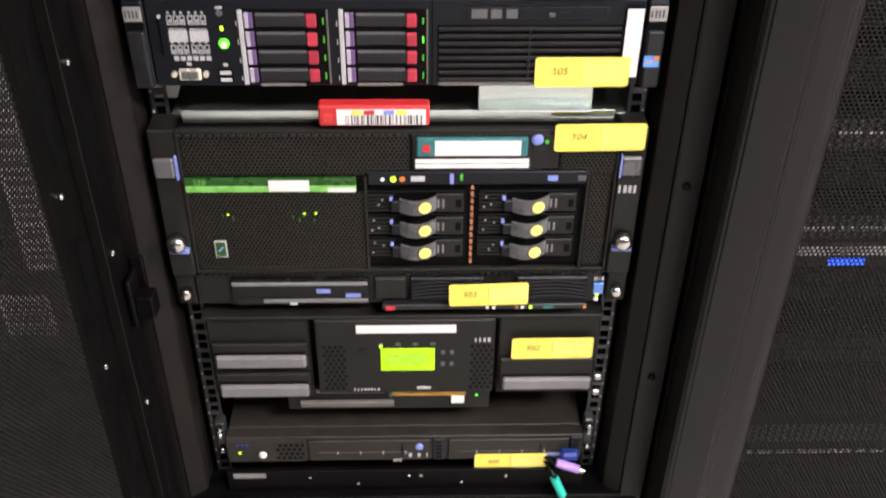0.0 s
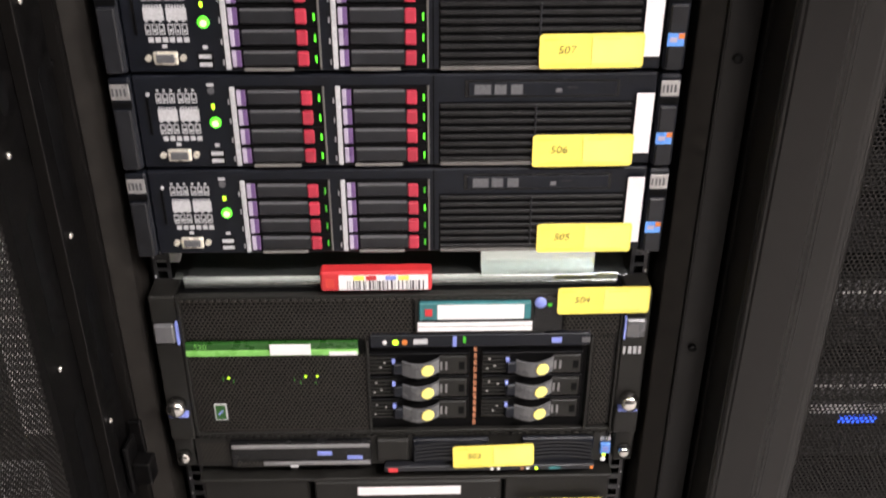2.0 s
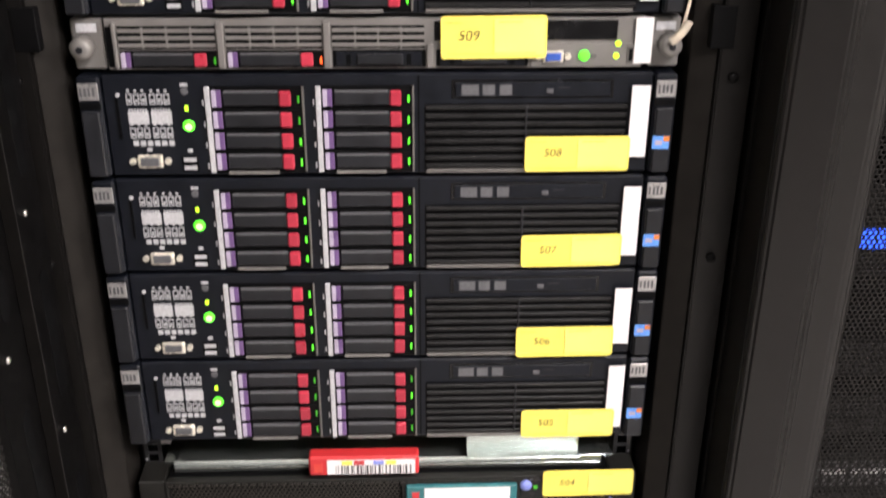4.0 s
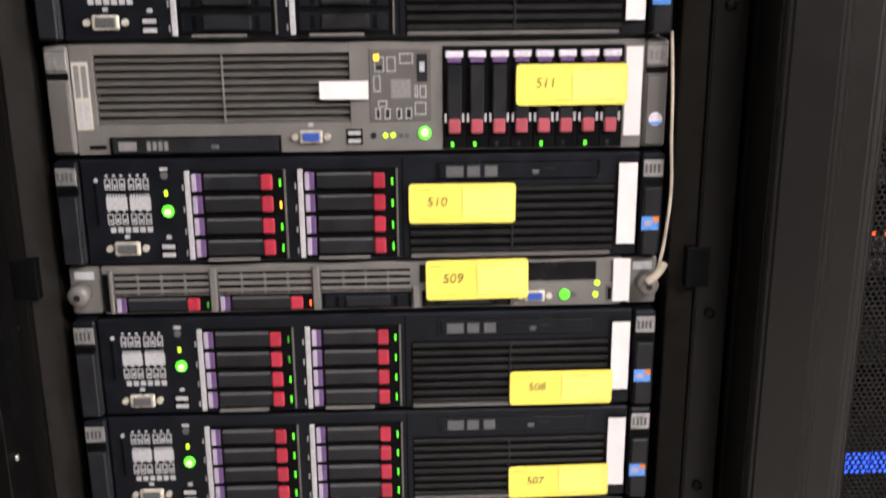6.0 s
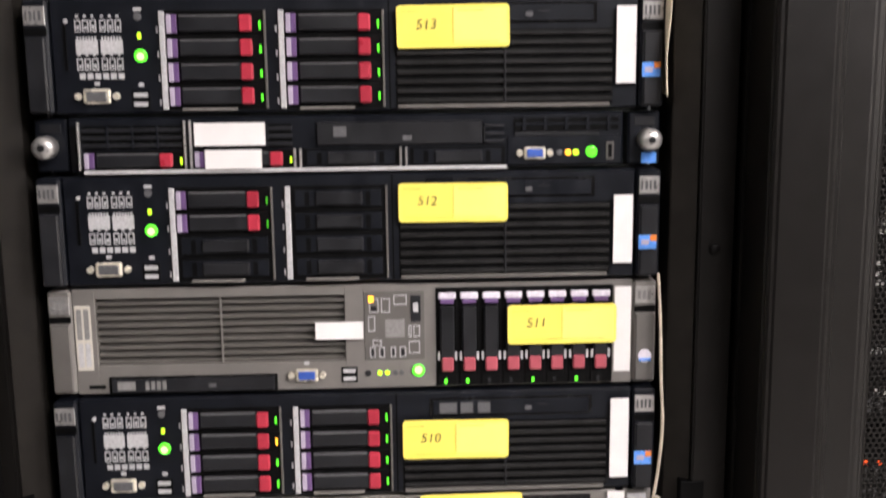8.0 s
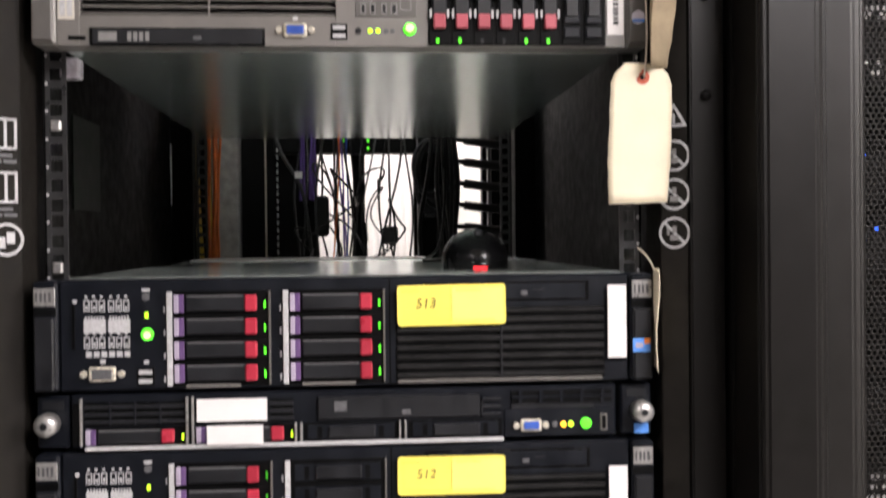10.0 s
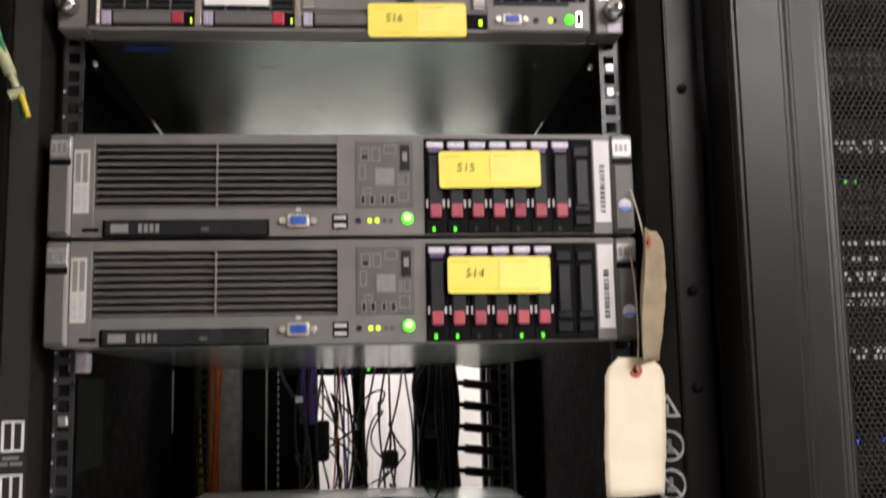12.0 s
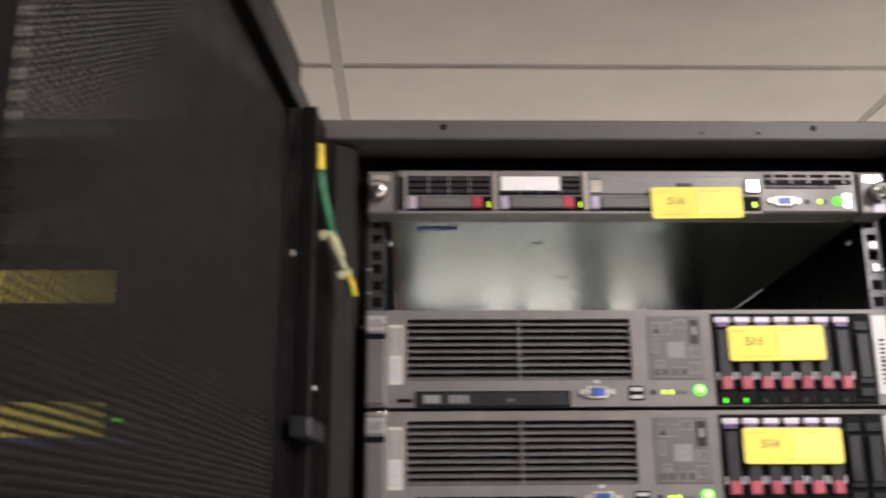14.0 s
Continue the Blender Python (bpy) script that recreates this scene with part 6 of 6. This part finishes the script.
bx("flag", flagtag, -0.006, 0.006, -0.005, 0.005, -0.004, -0.003, WHITE, 0)
tube("cable", flagtag, [(-0.040, 0.0, 0.075), (-0.030, 0.0, 0.03), (0.0, 0.0, 0.0), (0.012, 0.0, -0.05), (0.020, 0.0, -0.12), (0.026, 0.0, -0.25)], 0.0032, CABGR)
# Grey-green patch painted in for a faint reflection on the side panel.
board = thing("side_reflection", "faint grey-green patch put in as a reflection on the rack side", "bracket", (-0.2935, 0.30, 1.530))
bx("plate", board, 0.0, 0.0015, 0.0, 0.100, 0.0, 0.110, GREYG, 0.0004)
switch = thing("network_switch", "black network switch with green lights at the rear", "switch", (-0.005, 0.93, 1.640))
bx("body", switch, -0.135, 0.105, 0.0, 0.070, 0.0, 0.04, INKY, 0.002)
for q in range(3):
    for a in (-0.018, 0.024):
        bx("port_light", switch, a, a + 0.004, 0.006 + 0.013 * q, 0.0105 + 0.013 * q, -0.001, 0.0, GLED, 0)

# ribbed cabinet across the rear aisle, seen between the uprights
cab = thing("ribbed_cabinet", "off-white ribbed metal cabinet across the rear aisle", "cabinet", (-0.03, 2.30, 0))
bx("body", cab, -0.25, 0.25, 0.0, 1.90, 0.0, 0.35, WHITEP, 0.004)
for k in range(24):
    bx("rib", cab, -0.242 + k * 0.0205, -0.232 + k * 0.0205, 0.06, 1.86, -0.006, 0.0, WHITEP, 0.002)

# ---- neighbouring racks ----
rack_r = rack_frame("neighbour_rack", 0.603, "black neighbouring server rack behind its closed door", False)
rack_l = rack_frame("neighbour_rack", -0.603, "black neighbouring server rack seen through the open door", False)


def port_unit(place, h, seed, colour, light, label, name="patch_unit"):
    """A plain rack unit with rows of small ports."""
    s = thing(name, label, "rack equipment", place)
    bx("body", s, -0.2413, 0.2413, 0.001, h - 0.001, 0.0, 0.45, INKY, 0.001)
    rnd2 = random.Random(seed)
    n = 24
    for q in range(2 if h > 0.03 else 1):
        z0 = 0.006 + q * 0.019
        bar = []
        for k in range(n):
            x = -0.215 + k * 0.018
            if rnd2.random() < 0.88:
                bar.append((x, x + 0.012, z0, z0 + 0.012, -0.001, 0.0))
        for a, b, c, d, _, _ in bar:
            port = bx("port", s, a, b, c, d, -0.001, 0.0, colour, 0)
            bx("socket", port, -0.003, 0.003, -0.004, 0.003, -0.0003, 0.0, INKY, 0)
    if light:
        for k in range(3):
            x = -0.205 + rnd2.uniform(0, 0.05)
            bx("port_light", s, x, x + 0.003, h - 0.006, h - 0.003, -0.0013, 0.0, light, 0)
    return s


def dash_unit(place, h, rows, colour, slats, label):
    """A dark rack unit with rows of small pale dashes and, where given, upright slats."""
    s = thing("dashed_unit", label, "rack equipment", place)
    bx("body", s, -0.2413, 0.2413, 0.0, h - 0.001, 0.0, 0.45, INKY, 0.001)
    rnd2 = random.Random(int(place[2] * 1000))
    for z in rows:
        x = -0.232
        while x < 0.225:
            w = rnd2.choice((0.005, 0.008, 0.011))
            bx("pale_dash", s, x, x + w, z, z + 0.0045, -0.0012, 0.0, colour, 0)
            x += w + rnd2.choice((0.002, 0.003, 0.006))
    if slats:
        for k in range(52):
            bx("upright_slat", s, -0.234 + k * 0.009, -0.229 + k * 0.009, slats[0], slats[1], -0.0008, 0.0, PRINTD, 0)
    return s


NX = 0.603
PALE = "dark rack unit with rows of pale dashes behind the mesh"
for z, h, rows, slats in ((0.125, 0.09, (0.018,), (0.040, 0.070)), (0.475, U, (0.016,), (0.006, 0.034)), (0.588, U, (0.020,), (0.004, 0.036)), (1.215, 0.09, (0.018, 0.026, 0.034, 0.060, 0.068, 0.076), None),
                          (1.120, 0.08, (0.020, 0.055), (0.004, 0.016)), (1.618, U, (0.0085, 0.0155), None), (1.664, 0.040, (0.0095, 0.0160, 0.0290, 0.0350), None), (1.7055, 0.030, (0.005, 0.019), None), (1.795, U, (0.0125, 0.0195), None)):
    dash_unit((NX, 0.012, z), h, rows, WHITE, slats, PALE)
for z, h, col, light in ((0.300, U, CHAR, None), (0.395, 0.044, CHAR, YLED), (0.545, 0.042, CHAR, BLED), (0.655, U, CHAR, None), (0.720, U, CHAR, None), (0.960, U, CHAR, None), (1.040, U, PRINTD, RLED),
                         (1.33, U, CHAR, None), (1.46, U, CHAR, BLED), (1.52, U, CHAR, BLED), (1.742, U, CHAR, GLED), (1.86, U, CHAR, None)):
    port_unit((NX, 0.012, z), h, int(z * 1000), col, light, "dark rack unit with pale ports behind the mesh door")
glow = thing("blue_display_unit", "dark storage unit with a glowing blue panel behind the mesh", "storage unit", (NX, 0.010, 0.830))
bx("body", glow, -0.2413, 0.2413, 0.0, 2 * U - 0.002, 0.0, 0.45, INKY, 0.001)
for k in range(6):
    bx("blue_cell", glow, -0.182 + k * 0.0085, -0.175 + k * 0.0085, 0.026, 0.046, -0.001, 0.0, BLED, 0)
oval = thing("oval_badge_unit", "grey perforated unit with a blue oval badge behind the mesh", "server", (NX, 0.010, 0.442))
bx("body", oval, -0.2413, 0.2413, 0.0, 0.032, 0.0, 0.45, CHAR, 0.001)
for r in range(3):
    for k in range(44):
        bx("pale_stud", oval, -0.235 + k * 0.0048 + (0.0024 if r % 2 else 0), -0.2318 + k * 0.0048 + (0.0024 if r % 2 else 0), 0.017 + r * 0.0045, 0.0202 + r * 0.0045, -0.0012, 0.0, WHITE, 0)
# The badge is given the blue LED glow, though it is no lamp.
bx("badge_bar", oval, -0.145, -0.105, 0.004, 0.013, -0.0012, 0.0, BLED, 0.004)
bx("green_mark", oval, -0.210, -0.198, 0.004, 0.014, -0.0012, 0.0, GDIM, 0)

# the rack behind the open door
for z, h, col, light in ((0.20, U, CHAR, None), (0.33, U, CHAR, BLED), (0.46, U, CHAR, None), (0.60, U, PRINTD, RLED), (0.75, U, CHAR, None), (0.90, U, CHAR, GLED), (1.05, U, CHAR, None), (1.20, U, CHAR, GLED),
                         (1.35, U, CHAR, None), (1.50, U, CHAR, BLED), (1.60, U, CHAR, None), (1.705, U, CHAR, GLED), (1.822, U, CHAR, None), (1.88, U, CHAR, None)):
    u = port_unit((-NX, 0.012, z), h, int(z * 977), col, light, "dark rack unit with small lights in the neighbouring rack")
    if z in (1.705, 1.822):
        bx("yellow_label", u, 0.03, 0.140, 0.008, 0.038, -0.0022, -0.0014, YELL, 0.0005, "yellow paper label")
    if z == 1.705:
        bx("green_light", u, 0.146, 0.155, 0.020, 0.024, -0.002, 0.0, GLED, 0)
        bx("blue_panel", u, 0.05, 0.165, 0.002, 0.010, -0.002, 0.0, PS2B, 0)
card = thing("paper_sheet", "printed white sheet taped inside the neighbouring rack", "paper", (0, -0.0135, 0.0))
sh = bx("sheet", card, -0.384, -0.353, 0.465, 0.800, 0.0, 0.0008, WHITE, 0)
print_bars("print_lines", sh, -0.012, 0.012, -0.16, 0.16, -0.0002, PRINTD, 77, True, 30)
sh2 = bx("sheet", card, -0.425, -0.372, 0.375, 0.430, 0.0, 0.0008, PRINT, 0)
print_bars("print_lines", sh2, -0.022, 0.022, -0.024, 0.024, -0.0002, CHAR, 78, True, 7)
